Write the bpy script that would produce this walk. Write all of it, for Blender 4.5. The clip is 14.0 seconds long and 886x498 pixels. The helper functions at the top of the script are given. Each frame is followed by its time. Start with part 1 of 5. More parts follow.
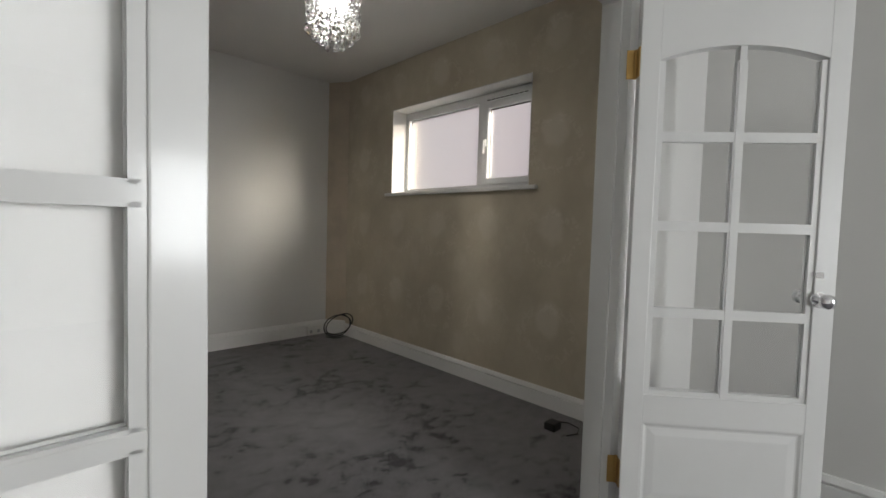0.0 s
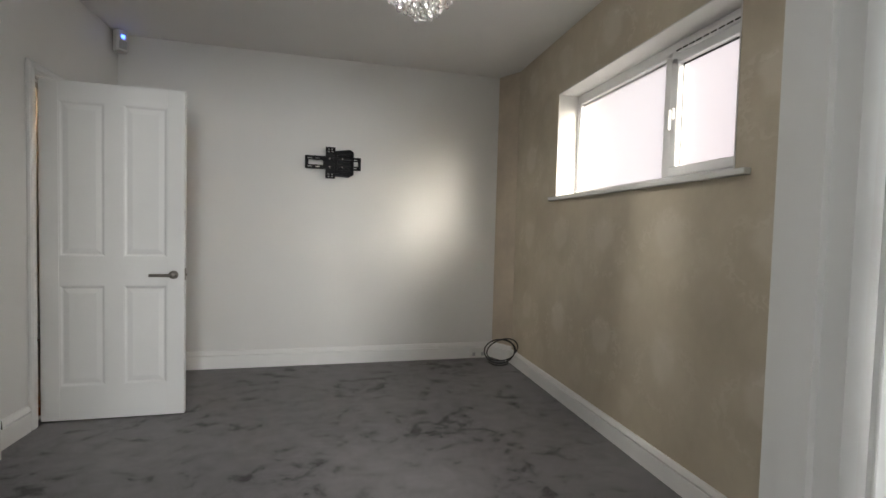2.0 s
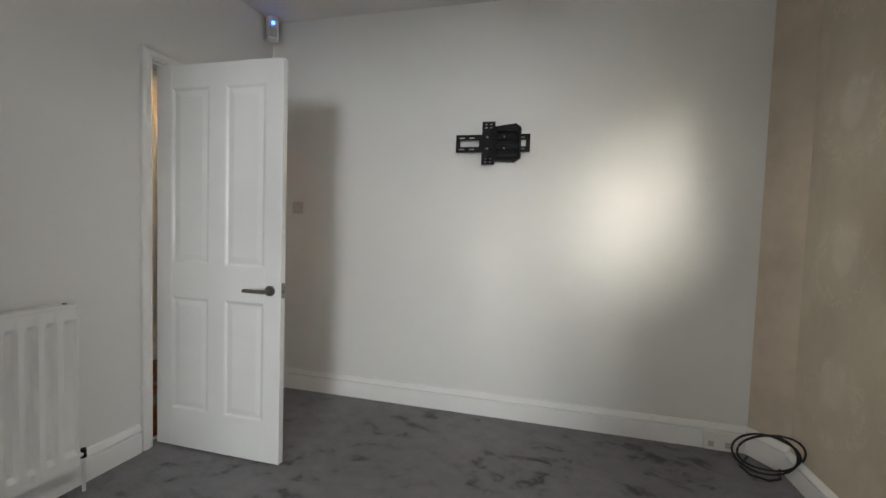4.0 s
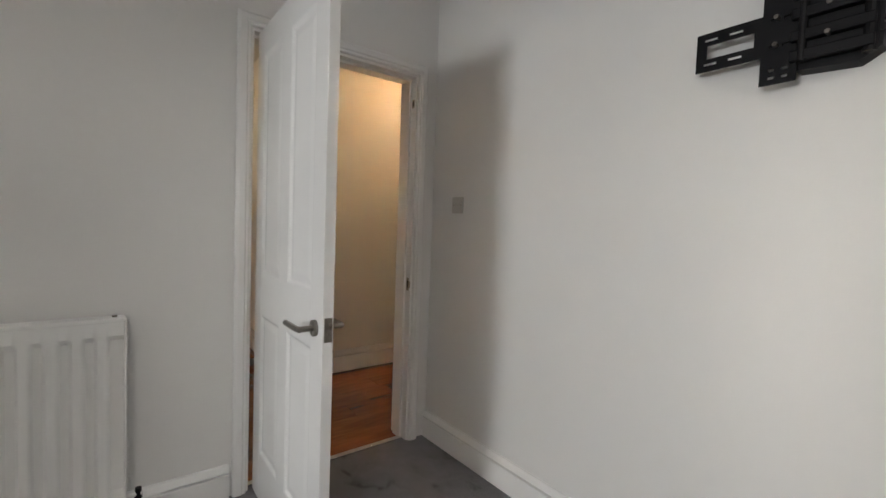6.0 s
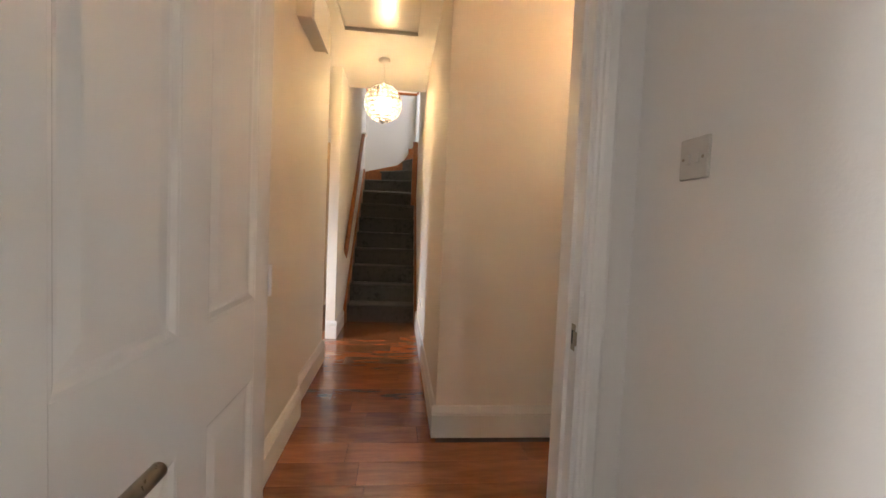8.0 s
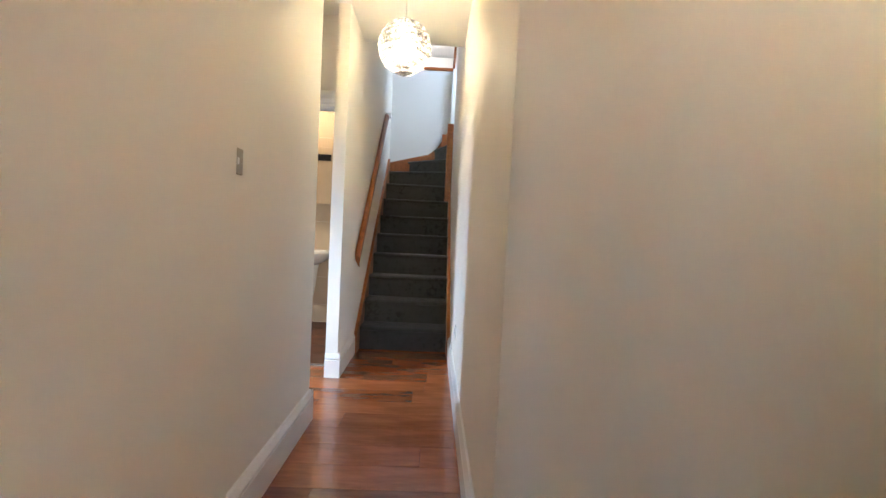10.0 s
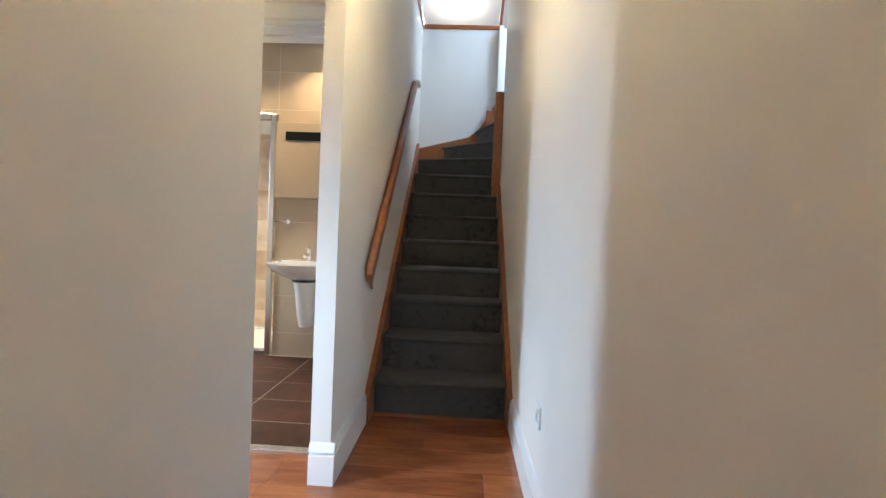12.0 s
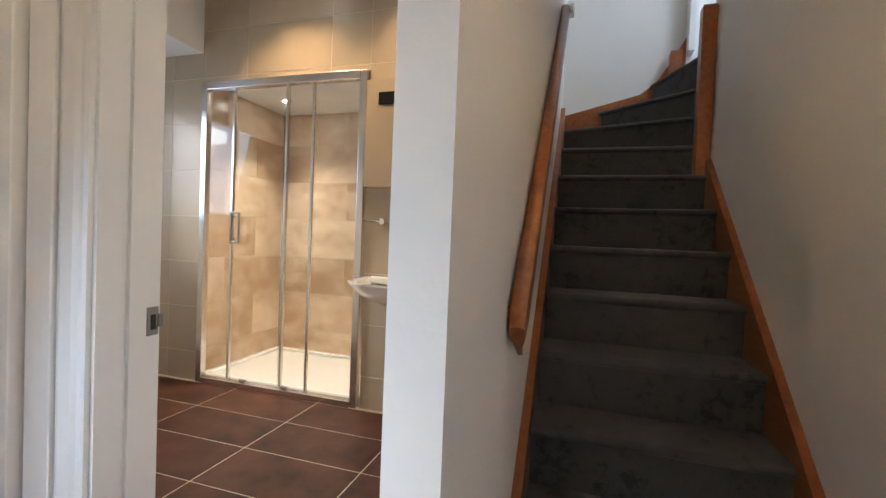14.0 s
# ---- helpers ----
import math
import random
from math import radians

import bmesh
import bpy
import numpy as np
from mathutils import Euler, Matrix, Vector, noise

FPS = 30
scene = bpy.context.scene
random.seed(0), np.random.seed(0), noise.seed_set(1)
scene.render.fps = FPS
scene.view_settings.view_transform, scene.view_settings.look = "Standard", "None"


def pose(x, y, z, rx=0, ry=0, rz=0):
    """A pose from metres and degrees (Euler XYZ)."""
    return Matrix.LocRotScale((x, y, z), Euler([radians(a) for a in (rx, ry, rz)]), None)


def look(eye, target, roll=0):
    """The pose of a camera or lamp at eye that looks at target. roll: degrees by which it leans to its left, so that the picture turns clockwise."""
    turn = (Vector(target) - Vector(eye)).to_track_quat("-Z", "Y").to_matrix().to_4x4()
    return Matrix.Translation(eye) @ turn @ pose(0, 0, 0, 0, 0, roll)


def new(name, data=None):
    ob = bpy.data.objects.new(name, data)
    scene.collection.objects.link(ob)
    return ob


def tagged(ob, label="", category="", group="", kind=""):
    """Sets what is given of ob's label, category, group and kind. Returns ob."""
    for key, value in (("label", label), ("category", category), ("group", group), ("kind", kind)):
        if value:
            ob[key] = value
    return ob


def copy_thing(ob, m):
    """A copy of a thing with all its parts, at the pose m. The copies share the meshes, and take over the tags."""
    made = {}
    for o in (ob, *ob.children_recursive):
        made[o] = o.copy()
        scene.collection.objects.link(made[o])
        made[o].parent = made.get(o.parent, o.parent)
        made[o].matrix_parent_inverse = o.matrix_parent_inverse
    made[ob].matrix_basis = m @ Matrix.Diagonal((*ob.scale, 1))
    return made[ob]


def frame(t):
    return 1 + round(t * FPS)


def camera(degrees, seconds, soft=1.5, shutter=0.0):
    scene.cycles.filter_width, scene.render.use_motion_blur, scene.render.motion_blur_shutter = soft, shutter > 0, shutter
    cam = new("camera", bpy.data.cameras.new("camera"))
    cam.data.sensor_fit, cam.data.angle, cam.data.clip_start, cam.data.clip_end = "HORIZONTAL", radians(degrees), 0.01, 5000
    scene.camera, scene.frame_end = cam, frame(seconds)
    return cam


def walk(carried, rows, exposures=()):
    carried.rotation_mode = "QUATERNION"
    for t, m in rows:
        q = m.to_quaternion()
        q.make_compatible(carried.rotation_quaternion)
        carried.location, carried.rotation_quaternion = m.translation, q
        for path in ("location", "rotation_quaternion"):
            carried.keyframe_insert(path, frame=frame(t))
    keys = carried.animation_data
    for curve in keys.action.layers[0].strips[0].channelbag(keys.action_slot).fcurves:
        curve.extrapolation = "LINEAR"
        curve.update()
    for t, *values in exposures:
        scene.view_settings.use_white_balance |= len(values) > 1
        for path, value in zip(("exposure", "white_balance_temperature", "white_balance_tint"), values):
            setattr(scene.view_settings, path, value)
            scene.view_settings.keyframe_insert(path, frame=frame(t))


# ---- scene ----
cam = camera(90.9, 14.0)
PATH = [
    (0, (0.756, -4.179, 1.159), (2.158, -2.755, 1.063), 1.7),
    (0.5, (0.961, -4.148, 1.127), (2.077, -2.49, 1.049), 1.4),
    (1, (1.233, -4.124, 1.169), (2.079, -2.314, 1.082), 1.6),
    (1.5, (1.411, -4.058, 1.167), (2.062, -2.169, 1.089), 1.5),
    (2, (1.686, -3.922, 1.179), (2.151, -1.978, 1.103), 1.5),
    (2.5, (1.861, -3.733, 1.193), (2.127, -1.753, 1.115), 1.6),
    (3, (1.981, -3.427, 1.206), (1.996, -1.429, 1.118), 1.7),
    (3.5, (2.057, -3.114, 1.215), (1.815, -1.131, 1.122), 1.8),
    (6, (2.003, -1.463, 1.204), (0.423, -0.241, 1.104), 2.1),
    (6.5, (1.843, -1.218, 1.18), (0.071, -0.296, 1.09), 2.3),
    (7, (1.634, -0.974, 1.185), (-0.26, -0.341, 1.092), 2.4),
    (7.5, (1.408, -0.767, 1.161), (-0.55, -0.374, 1.063), 2.3),
    (8, (1.086, -0.608, 1.157), (-0.901, -0.405, 1.058), 2.5),
    (10.5, (-0.496, -0.556, 1.081), (-2.495, -0.532, 1.01), 2.7),
    (11, (-0.847, -0.6, 1.076), (-2.846, -0.613, 1.014), 2.5),
    (11.5, (-1.174, -0.634, 1.08), (-3.173, -0.676, 1.016), 2.3),
    (12, (-1.51, -0.69, 1.067), (-3.508, -0.78, 1.015), 2.4),
    (12.5, (-1.88, -0.763, 1.055), (-3.867, -0.98, 1.01), 2.2),
    (13, (-2.172, -0.828, 1.059), (-4.151, -1.114, 1.01), 2.3),
    (13.5, (-2.489, -0.921, 1.065), (-4.444, -1.341, 1.012), 2.4),
    (14, (-2.769, -1.055, 1.063), (-4.679, -1.644, 1.012), 2.3),
]
EXPOSURES = [(0, 0.3, 6550, 9), (1.0, 0.75, 6600, 10), (3.5, 1.2, 6350, 8), (6.5, 1.4, 6550, 12), (8.0, 1.9, 6850, 16),
             (10.5, 2.25, 5100, 5), (12.0, 2.1, 5150, 5), (13.5, 2.0, 5350, 8), (14, 1.7, 5550, 9)]
walk(cam, [(t, look(e, g, r)) for t, e, g, r in PATH], EXPOSURES)

# ---- world, sun, large lights ----
world = bpy.data.worlds.new("sky")
scene.world = world
world.use_nodes = True
wn = world.node_tree
sky = wn.nodes.new("ShaderNodeTexSky")
sky.sky_type, sky.sun_disc = "NISHITA", False
SUN_WAY = Vector((-0.49, 1.0, -0.36)).normalized()
sky.sun_elevation = math.asin(-SUN_WAY.z)
sky.sun_rotation = math.atan2(-SUN_WAY.x, -SUN_WAY.y)
bg = wn.nodes["Background"]
bg.inputs["Strength"].default_value = 0.15
wn.links.new(sky.outputs["Color"], bg.inputs["Color"])

sun = new("sun", bpy.data.lights.new("sun", "SUN"))
sun.data.energy, sun.data.angle, sun.data.color = 3.0, radians(30), (1.0, 0.93, 0.82)
sun.matrix_world = look((8, -20, 8), Vector((8, -20, 8)) + SUN_WAY)


def area(name, eye, target, w, h, power, color, spread=180):
    lamp = new(name, bpy.data.lights.new(name, "AREA"))
    lamp.data.shape, lamp.data.size, lamp.data.size_y = "RECTANGLE", w, h
    lamp.data.energy, lamp.data.color, lamp.data.spread = power, color, radians(spread)
    lamp.matrix_world = look(eye, target)
    return lamp


def point(name, eye, power, color, radius=0.04):
    lamp = new(name, bpy.data.lights.new(name, "POINT"))
    lamp.data.energy, lamp.data.color, lamp.data.shadow_soft_size = power, color, radius
    lamp.location = eye
    return lamp


def spot(name, eye, target, power, color, size=80, blend=0.6):
    lamp = new(name, bpy.data.lights.new(name, "SPOT"))
    lamp.data.energy, lamp.data.color, lamp.data.shadow_soft_size = power, color, 0.03
    lamp.data.spot_size, lamp.data.spot_blend = radians(size), blend
    lamp.matrix_world = look(eye, target)
    return lamp


WARM = (1.0, 0.60, 0.19)
area("front_window_sky", (2.55, -8.90, 1.28), (1.7, -2.0, 0.7), 1.30, 1.25, 60, (0.95, 0.975, 1.0), 160)
area("side_window_sky", (3.52, -1.7, 1.84), (2.6, -1.7, 1.82), 1.75, 0.95, 1.8, (0.96, 0.93, 1.0))
area("side_door_sky", (-2.71, -2.43, 0.80), (-3.50, -0.5, 0.20), 0.19, 0.9, 3.0, (0.77, 0.88, 1.0), 120)
# Landing window is assumed, out of view; this added lamp brightens the stairwell.
area("assumed_landing_window_sky", (-5.4, 0.62, 4.0), (-5.6, -1.2, 2.6), 1.2, 0.9, 13, (0.95, 0.97, 1.0))
area("bath_window_sky", (-4.45, -4.22, 1.6), (-4.6, -2, 1.0), 0.7, 0.8, 1.6, (0.78, 0.88, 1.0))
spot("chandelier_bulb", (2.01, -2.0, 2.30), (2.01, -2.0, 0), 34, (1.0, 0.95, 0.88), 172, 0.6)
point("hall_bulb", (-3.03, -0.80, 2.25), 98, WARM, 0.075)
point("entrance_bulb", (-0.70, 0.75, 2.27), 195, (1.0, 0.465, 0.185), 0.06)
spot("shower_downlight", (-5.63, -3.242, 2.052), (-5.58, -2.95, 0), 40, (1.0, 0.82, 0.58), 95, 1.0)
spot("basin_spot", (-4.87, -1.90, 2.62), (-4.87, -1.9, 0), 14, (1.0, 0.66, 0.33), 120, 0.8)
spot("bath_spot", (-4.78, -2.75, 2.62), (-4.78, -2.8, 0), 17, (1.0, 0.66, 0.33), 120, 0.8)
point("landing_bulb", (-8.2, -0.9, 4.35), 6, (1.0, 0.78, 0.60))


# ---- materials ----
def material(name):
    m = bpy.data.materials.new(name)
    m.use_nodes = True
    return m, m.node_tree, m.node_tree.nodes["Principled BSDF"]


def node(nt, kind, **values):
    n = nt.nodes.new(kind)
    for key, value in values.items():
        n.inputs[key].default_value = value
    return n


def coords(nt, scale=(1, 1, 1), where="Object", turn=(0, 0, 0)):
    tc = nt.nodes.new("ShaderNodeTexCoord")
    mp = node(nt, "ShaderNodeMapping", Scale=scale, Rotation=turn)
    nt.links.new(tc.outputs[where], mp.inputs["Vector"])
    return mp.outputs["Vector"]


def noise_tex(nt, vec, scale, detail=4, rough=0.55):
    n = node(nt, "ShaderNodeTexNoise", Scale=scale, Detail=detail, Roughness=rough)
    nt.links.new(vec, n.inputs["Vector"])
    return n.outputs["Fac"]


def ramp(nt, fac, stops):
    r = nt.nodes.new("ShaderNodeValToRGB")
    while len(r.color_ramp.elements) < len(stops):
        r.color_ramp.elements.new(0.5)
    for e, (p, c) in zip(r.color_ramp.elements, stops):
        e.position, e.color = p, (*c, 1)
    nt.links.new(fac, r.inputs["Fac"])
    return r.outputs["Color"]


def mix(nt, fac, a, b, how="MIX"):
    m = nt.nodes.new("ShaderNodeMix")
    m.data_type, m.blend_type = "RGBA", how
    for value, socket in ((fac, m.inputs[0]), (a, m.inputs[6]), (b, m.inputs[7])):
        if isinstance(value, bpy.types.NodeSocket):
            nt.links.new(value, socket)
        else:
            socket.default_value = value if isinstance(value, float) else (*value, 1)
    return m.outputs[2]


def calc(nt, how, a, b=0.0, c=0.0):
    m = nt.nodes.new("ShaderNodeMath")
    m.operation = how
    for k, value in enumerate((a, b, c)):
        if isinstance(value, bpy.types.NodeSocket):
            nt.links.new(value, m.inputs[k])
        else:
            m.inputs[k].default_value = value
    return m.outputs[0]


def bump(nt, bsdf, height, strength=0.2, distance=0.01):
    b = node(nt, "ShaderNodeBump", Strength=strength, Distance=distance)
    nt.links.new(height, b.inputs["Height"])
    nt.links.new(b.outputs["Normal"], bsdf.inputs["Normal"])


def paint(name, colour, rough=0.55, vary=0.05, bumps=0.05, scale=1.3, grain=90.0, coat=0.0):
    m, nt, b = material(name)
    v = coords(nt, where="Object")
    dark = tuple(c * (1 - vary) for c in colour)
    light = tuple(min(1, c * (1 + vary * 0.6)) for c in colour)
    col = ramp(nt, noise_tex(nt, v, scale, 5), [(0.3, dark), (0.7, light)])
    nt.links.new(col, b.inputs["Base Color"])
    b.inputs["Roughness"].default_value = rough
    b.inputs["Coat Weight"].default_value = coat
    b.inputs["Coat Roughness"].default_value = 0.12
    bump(nt, b, noise_tex(nt, v, grain, 3), bumps, 0.004)
    return m


def metal(name, colour, rough=0.25, vary=0.1):
    m, nt, b = material(name)
    v = coords(nt)
    b.inputs["Base Color"].default_value = (*colour, 1)
    b.inputs["Metallic"].default_value = 1
    r = nt.nodes.new("ShaderNodeMapRange")
    r.inputs["To Min"].default_value, r.inputs["To Max"].default_value = rough * (1 - vary), rough * (1 + 3 * vary)
    nt.links.new(noise_tex(nt, v, 60), r.inputs["Value"])
    nt.links.new(r.outputs["Result"], b.inputs["Roughness"])
    return m


def plain(name, colour, rough=0.4, coat=0.0):
    m, nt, b = material(name)
    v = coords(nt)
    col = ramp(nt, noise_tex(nt, v, 25, 3), [(0.3, tuple(c * 0.94 for c in colour)), (0.7, colour)])
    nt.links.new(col, b.inputs["Base Color"])
    b.inputs["Roughness"].default_value = rough
    b.inputs["Coat Weight"].default_value = coat
    return m


def glow(name, colour, strength):
    m, nt, b = material(name)
    b.inputs["Base Color"].default_value = (*colour, 1)
    b.inputs["Emission Color"].default_value = (*colour, 1)
    b.inputs["Emission Strength"].default_value = strength
    return m


def glass(name, rough=0.0, colour=(1, 1, 1), ior=1.45):
    m, nt, b = material(name)
    b.inputs["Base Color"].default_value = (*colour, 1)
    b.inputs["Transmission Weight"].default_value = 1
    b.inputs["Roughness"].default_value = rough
    b.inputs["IOR"].default_value = ior
    return m


def wood(name, dark, light, along=(1, 14, 14), rough=0.35, coat=0.3, each=0.0):
    m, nt, b = material(name)
    v = coords(nt, along)
    fac = noise_tex(nt, v, 3.0, 6, 0.65)
    if each:
        info = nt.nodes.new("ShaderNodeObjectInfo")
        fac = calc(nt, "ADD", fac, calc(nt, "MULTIPLY_ADD", info.outputs["Random"], each, -each / 2))
    col = ramp(nt, fac, [(0.25, dark), (0.75, light)])
    nt.links.new(col, b.inputs["Base Color"])
    b.inputs["Roughness"].default_value = rough
    b.inputs["Coat Weight"].default_value = coat
    b.inputs["Coat Roughness"].default_value = 0.15
    bump(nt, b, noise_tex(nt, v, 9.0, 5), 0.03, 0.003)
    return m


def carpet(name, dark, light, patch=2.2):
    """Cut pile: an even ground with scattered short dark brush marks where the nap lies the other way."""
    m, nt, b = material(name)
    v = coords(nt)
    big = noise_tex(nt, v, patch * 0.4, 3, 0.5)
    marks = node(nt, "ShaderNodeTexNoise", Scale=patch * 1.9, Detail=5, Roughness=0.6, Distortion=0.25)
    nt.links.new(coords(nt, (1.0, 1.25, 1.2), turn=(0, 0, 0.5)), marks.inputs["Vector"])
    streak = marks.outputs["Fac"]
    fine = noise_tex(nt, v, 150, 3, 0.75)
    f = calc(nt, "ADD", calc(nt, "MULTIPLY", big, 0.30), calc(nt, "MULTIPLY", streak, 0.52))
    f = calc(nt, "ADD", f, calc(nt, "MULTIPLY", fine, 0.18))
    mid = tuple(a * 0.25 + c * 0.75 for a, c in zip(dark, light))
    col = ramp(nt, f, [(0.405, dark), (0.46, mid), (0.60, light)])
    nt.links.new(col, b.inputs["Base Color"])
    b.inputs["Roughness"].default_value = 0.95
    b.inputs["Sheen Weight"].default_value = 0.25 if patch < 6 else 0.06
    b.inputs["Sheen Roughness"].default_value = 0.5
    h = calc(nt, "ADD", calc(nt, "MULTIPLY", streak, 0.5), calc(nt, "MULTIPLY", fine, 0.5))
    bump(nt, b, h, 0.7, 0.012)
    return m


def damask(name):
    """Beige wallpaper with faded pale medallions in half-drop repeat."""
    m, nt, b = material(name)
    tc = nt.nodes.new("ShaderNodeTexCoord")
    sep = nt.nodes.new("ShaderNodeSeparateXYZ")
    nt.links.new(tc.outputs["Object"], sep.inputs[0])
    v = coords(nt)
    def smooth(value, lo, hi):
        r = nt.nodes.new("ShaderNodeMapRange")
        r.interpolation_type = "SMOOTHSTEP"
        for key, number in (("From Min", lo), ("From Max", hi), ("To Min", 0.0), ("To Max", 1.0)):
            r.inputs[key].default_value = number
        nt.links.new(value, r.inputs["Value"])
        return r.outputs["Result"]

    def oval(shift_y, shift_z, half_w, half_h):
        """Distance from the nearest motif centre of the repeat, 1 on the motif's edge."""
        u = calc(nt, "DIVIDE", calc(nt, "ADD", sep.outputs["Y"], 2.107 + shift_y), 0.535)
        w = calc(nt, "DIVIDE", calc(nt, "ADD", sep.outputs["Z"], shift_z - 1.2), 0.62)
        fu = calc(nt, "MULTIPLY", calc(nt, "SUBTRACT", u, calc(nt, "ROUND", u)), 0.535 / half_w)
        fw = calc(nt, "MULTIPLY", calc(nt, "SUBTRACT", w, calc(nt, "ROUND", w)), 0.62 / half_h)
        return calc(nt, "SQRT", calc(nt, "ADD", calc(nt, "MULTIPLY", fu, fu), calc(nt, "MULTIPLY", fw, fw)))

    warp = calc(nt, "MULTIPLY_ADD", noise_tex(nt, v, 9, 3, 0.5), 0.8, -0.4)
    wear = smooth(noise_tex(nt, v, 2.1, 4), 0.32, 0.62)
    core = smooth(calc(nt, "ADD", oval(0.0, 0.0, 0.105, 0.135), warp), 1.1, 0.6)
    wreath = calc(nt, "ADD", oval(0.0, 0.09, 0.205, 0.175), warp)
    wreath = calc(nt, "MULTIPLY", smooth(wreath, 0.70, 0.86), smooth(wreath, 1.18, 1.0))
    leaf = smooth(calc(nt, "SINE", calc(nt, "MULTIPLY", noise_tex(nt, v, 11, 3), 34.0)), 0.0, 0.5)
    small = smooth(calc(nt, "ADD", oval(0.2675, 0.31, 0.07, 0.10), calc(nt, "MULTIPLY", warp, 1.4)), 1.1, 0.6)
    fac = calc(nt, "ADD", calc(nt, "MULTIPLY", core, 0.5), calc(nt, "MULTIPLY", calc(nt, "MULTIPLY", wreath, leaf), 0.30))
    fac = calc(nt, "ADD", fac, calc(nt, "MULTIPLY", small, 0.22))
    fac = calc(nt, "MULTIPLY", fac, calc(nt, "MULTIPLY_ADD", wear, 0.6, 0.4))
    base = ramp(nt, noise_tex(nt, coords(nt, (1, 1.2, 0.9)), 2.2, 6, 0.62), [(0.3, (0.47, 0.41, 0.312)), (0.7, (0.60, 0.535, 0.42))])
    col = mix(nt, calc(nt, "MINIMUM", fac, 1.0), base, (0.69, 0.63, 0.54))
    nt.links.new(col, b.inputs["Base Color"])
    b.inputs["Roughness"].default_value = 0.7
    h = calc(nt, "ADD", noise_tex(nt, coords(nt, (1, 140, 6)), 1.0, 2), calc(nt, "MULTIPLY", fac, 0.4))
    bump(nt, b, h, 0.12, 0.003)
    return m


def tile_mat(name, dark, light, rough=0.3, scale=3.0, each=0.2, bumps=0.03, grain=(1, 1, 1)):
    m, nt, b = material(name)
    geo = nt.nodes.new("ShaderNodeNewGeometry")
    info = nt.nodes.new("ShaderNodeObjectInfo")
    n = node(nt, "ShaderNodeTexNoise", Scale=scale, Detail=5, Roughness=0.6)
    n.noise_dimensions = "4D"
    vm = nt.nodes.new("ShaderNodeVectorMath")
    vm.operation = "MULTIPLY"
    vm.inputs[1].default_value = grain
    nt.links.new(geo.outputs["Position"], vm.inputs[0])
    nt.links.new(vm.outputs["Vector"], n.inputs["Vector"])
    nt.links.new(calc(nt, "MULTIPLY", info.outputs["Random"], 20.0), n.inputs["W"])
    f = calc(nt, "ADD", n.outputs["Fac"], calc(nt, "MULTIPLY_ADD", info.outputs["Random"], each, -each / 2))
    nt.links.new(ramp(nt, f, [(0.3, dark), (0.7, light)]), b.inputs["Base Color"])
    b.inputs["Roughness"].default_value = rough
    bump(nt, b, n.outputs["Fac"], bumps, 0.004)
    return m


WHITE_WALL = paint("white_emulsion", (0.75, 0.742, 0.72), 0.62, 0.03, 0.12, 0.9, 120)
CREAM_WALL = paint("cream_emulsion", (0.80, 0.765, 0.705), 0.6, 0.03, 0.14, 0.9, 90)
BATH_WALL = paint("bath_emulsion", (0.80, 0.79, 0.76), 0.6, 0.03, 0.08)
CEILING = paint("ceiling_paint", (0.76, 0.75, 0.73), 0.75, 0.03, 0.1)
GLOSS = paint("white_gloss_paint", (0.80, 0.80, 0.785), 0.32, 0.03, 0.05, 2.5, 40, 0.5)
GLOSS_WARM = paint("white_gloss_trim", (0.85, 0.845, 0.83), 0.35, 0.04, 0.05, 2.5, 40, 0.4)
GLOSS_FRESH = paint("fresh_gloss_paint", (0.84, 0.84, 0.83), 0.16, 0.02, 0.03, 2.5, 30, 1.0)
RAD_PAINT = paint("radiator_enamel", (0.78, 0.775, 0.75), 0.35, 0.02, 0.02, 2, 60, 0.2)
WALLPAPER = damask("beige_damask_wallpaper")
BARE = paint("bare_plaster", (0.56, 0.48, 0.38), 0.8, 0.16, 0.3, 4.0, 60)
CARPET = carpet("grey_carpet", (0.022, 0.021, 0.024), (0.175, 0.168, 0.178), 4.5)
STAIR_CARPET = carpet("stair_carpet", (0.030, 0.030, 0.030), (0.072, 0.071, 0.068), 8)
STAIN = wood("stained_pine", (0.17, 0.044, 0.009), (0.38, 0.118, 0.024), (2, 12, 12), 0.35, 0.4)
LAMINATE = wood("laminate_plank", (0.17, 0.048, 0.015), (0.39, 0.138, 0.045), (5, 0.9, 5), 0.24, 0.5, 0.30)
SUBFLOOR = plain("dark_underlay", (0.05, 0.025, 0.012), 0.8)
UPVC = paint("white_upvc", (0.82, 0.82, 0.82), 0.3, 0.015, 0.01, 3, 50, 0.2)
GASKET = plain("black_gasket", (0.02, 0.02, 0.02), 0.6)
BLACK = plain("black_steel", (0.008, 0.008, 0.009), 0.5)
BLACK.node_tree.nodes["Principled BSDF"].inputs["Specular IOR Level"].default_value = 0.15
BLACK_PVC = plain("black_cable", (0.012, 0.012, 0.012), 0.45)
CHROME = metal("chrome", (0.83, 0.83, 0.84), 0.10)
SATIN = metal("satin_steel", (0.27, 0.25, 0.225), 0.26)
BRASS = metal("worn_brass", (0.55, 0.36, 0.13), 0.28, 0.3)
OLD_BRASS = metal("aged_nickel_plate", (0.38, 0.34, 0.27), 0.35, 0.2)
ALU = metal("polished_aluminium", (0.75, 0.74, 0.72), 0.2)
PLASTIC = plain("white_plastic", (0.78, 0.77, 0.74), 0.35)
# Light switch plastic, greyer than the other white plastic.
OFF_PLASTIC = plain("greyish_plastic", (0.55, 0.535, 0.50), 0.4)
GREY_PLASTIC = plain("grey_plastic", (0.45, 0.45, 0.45), 0.4)
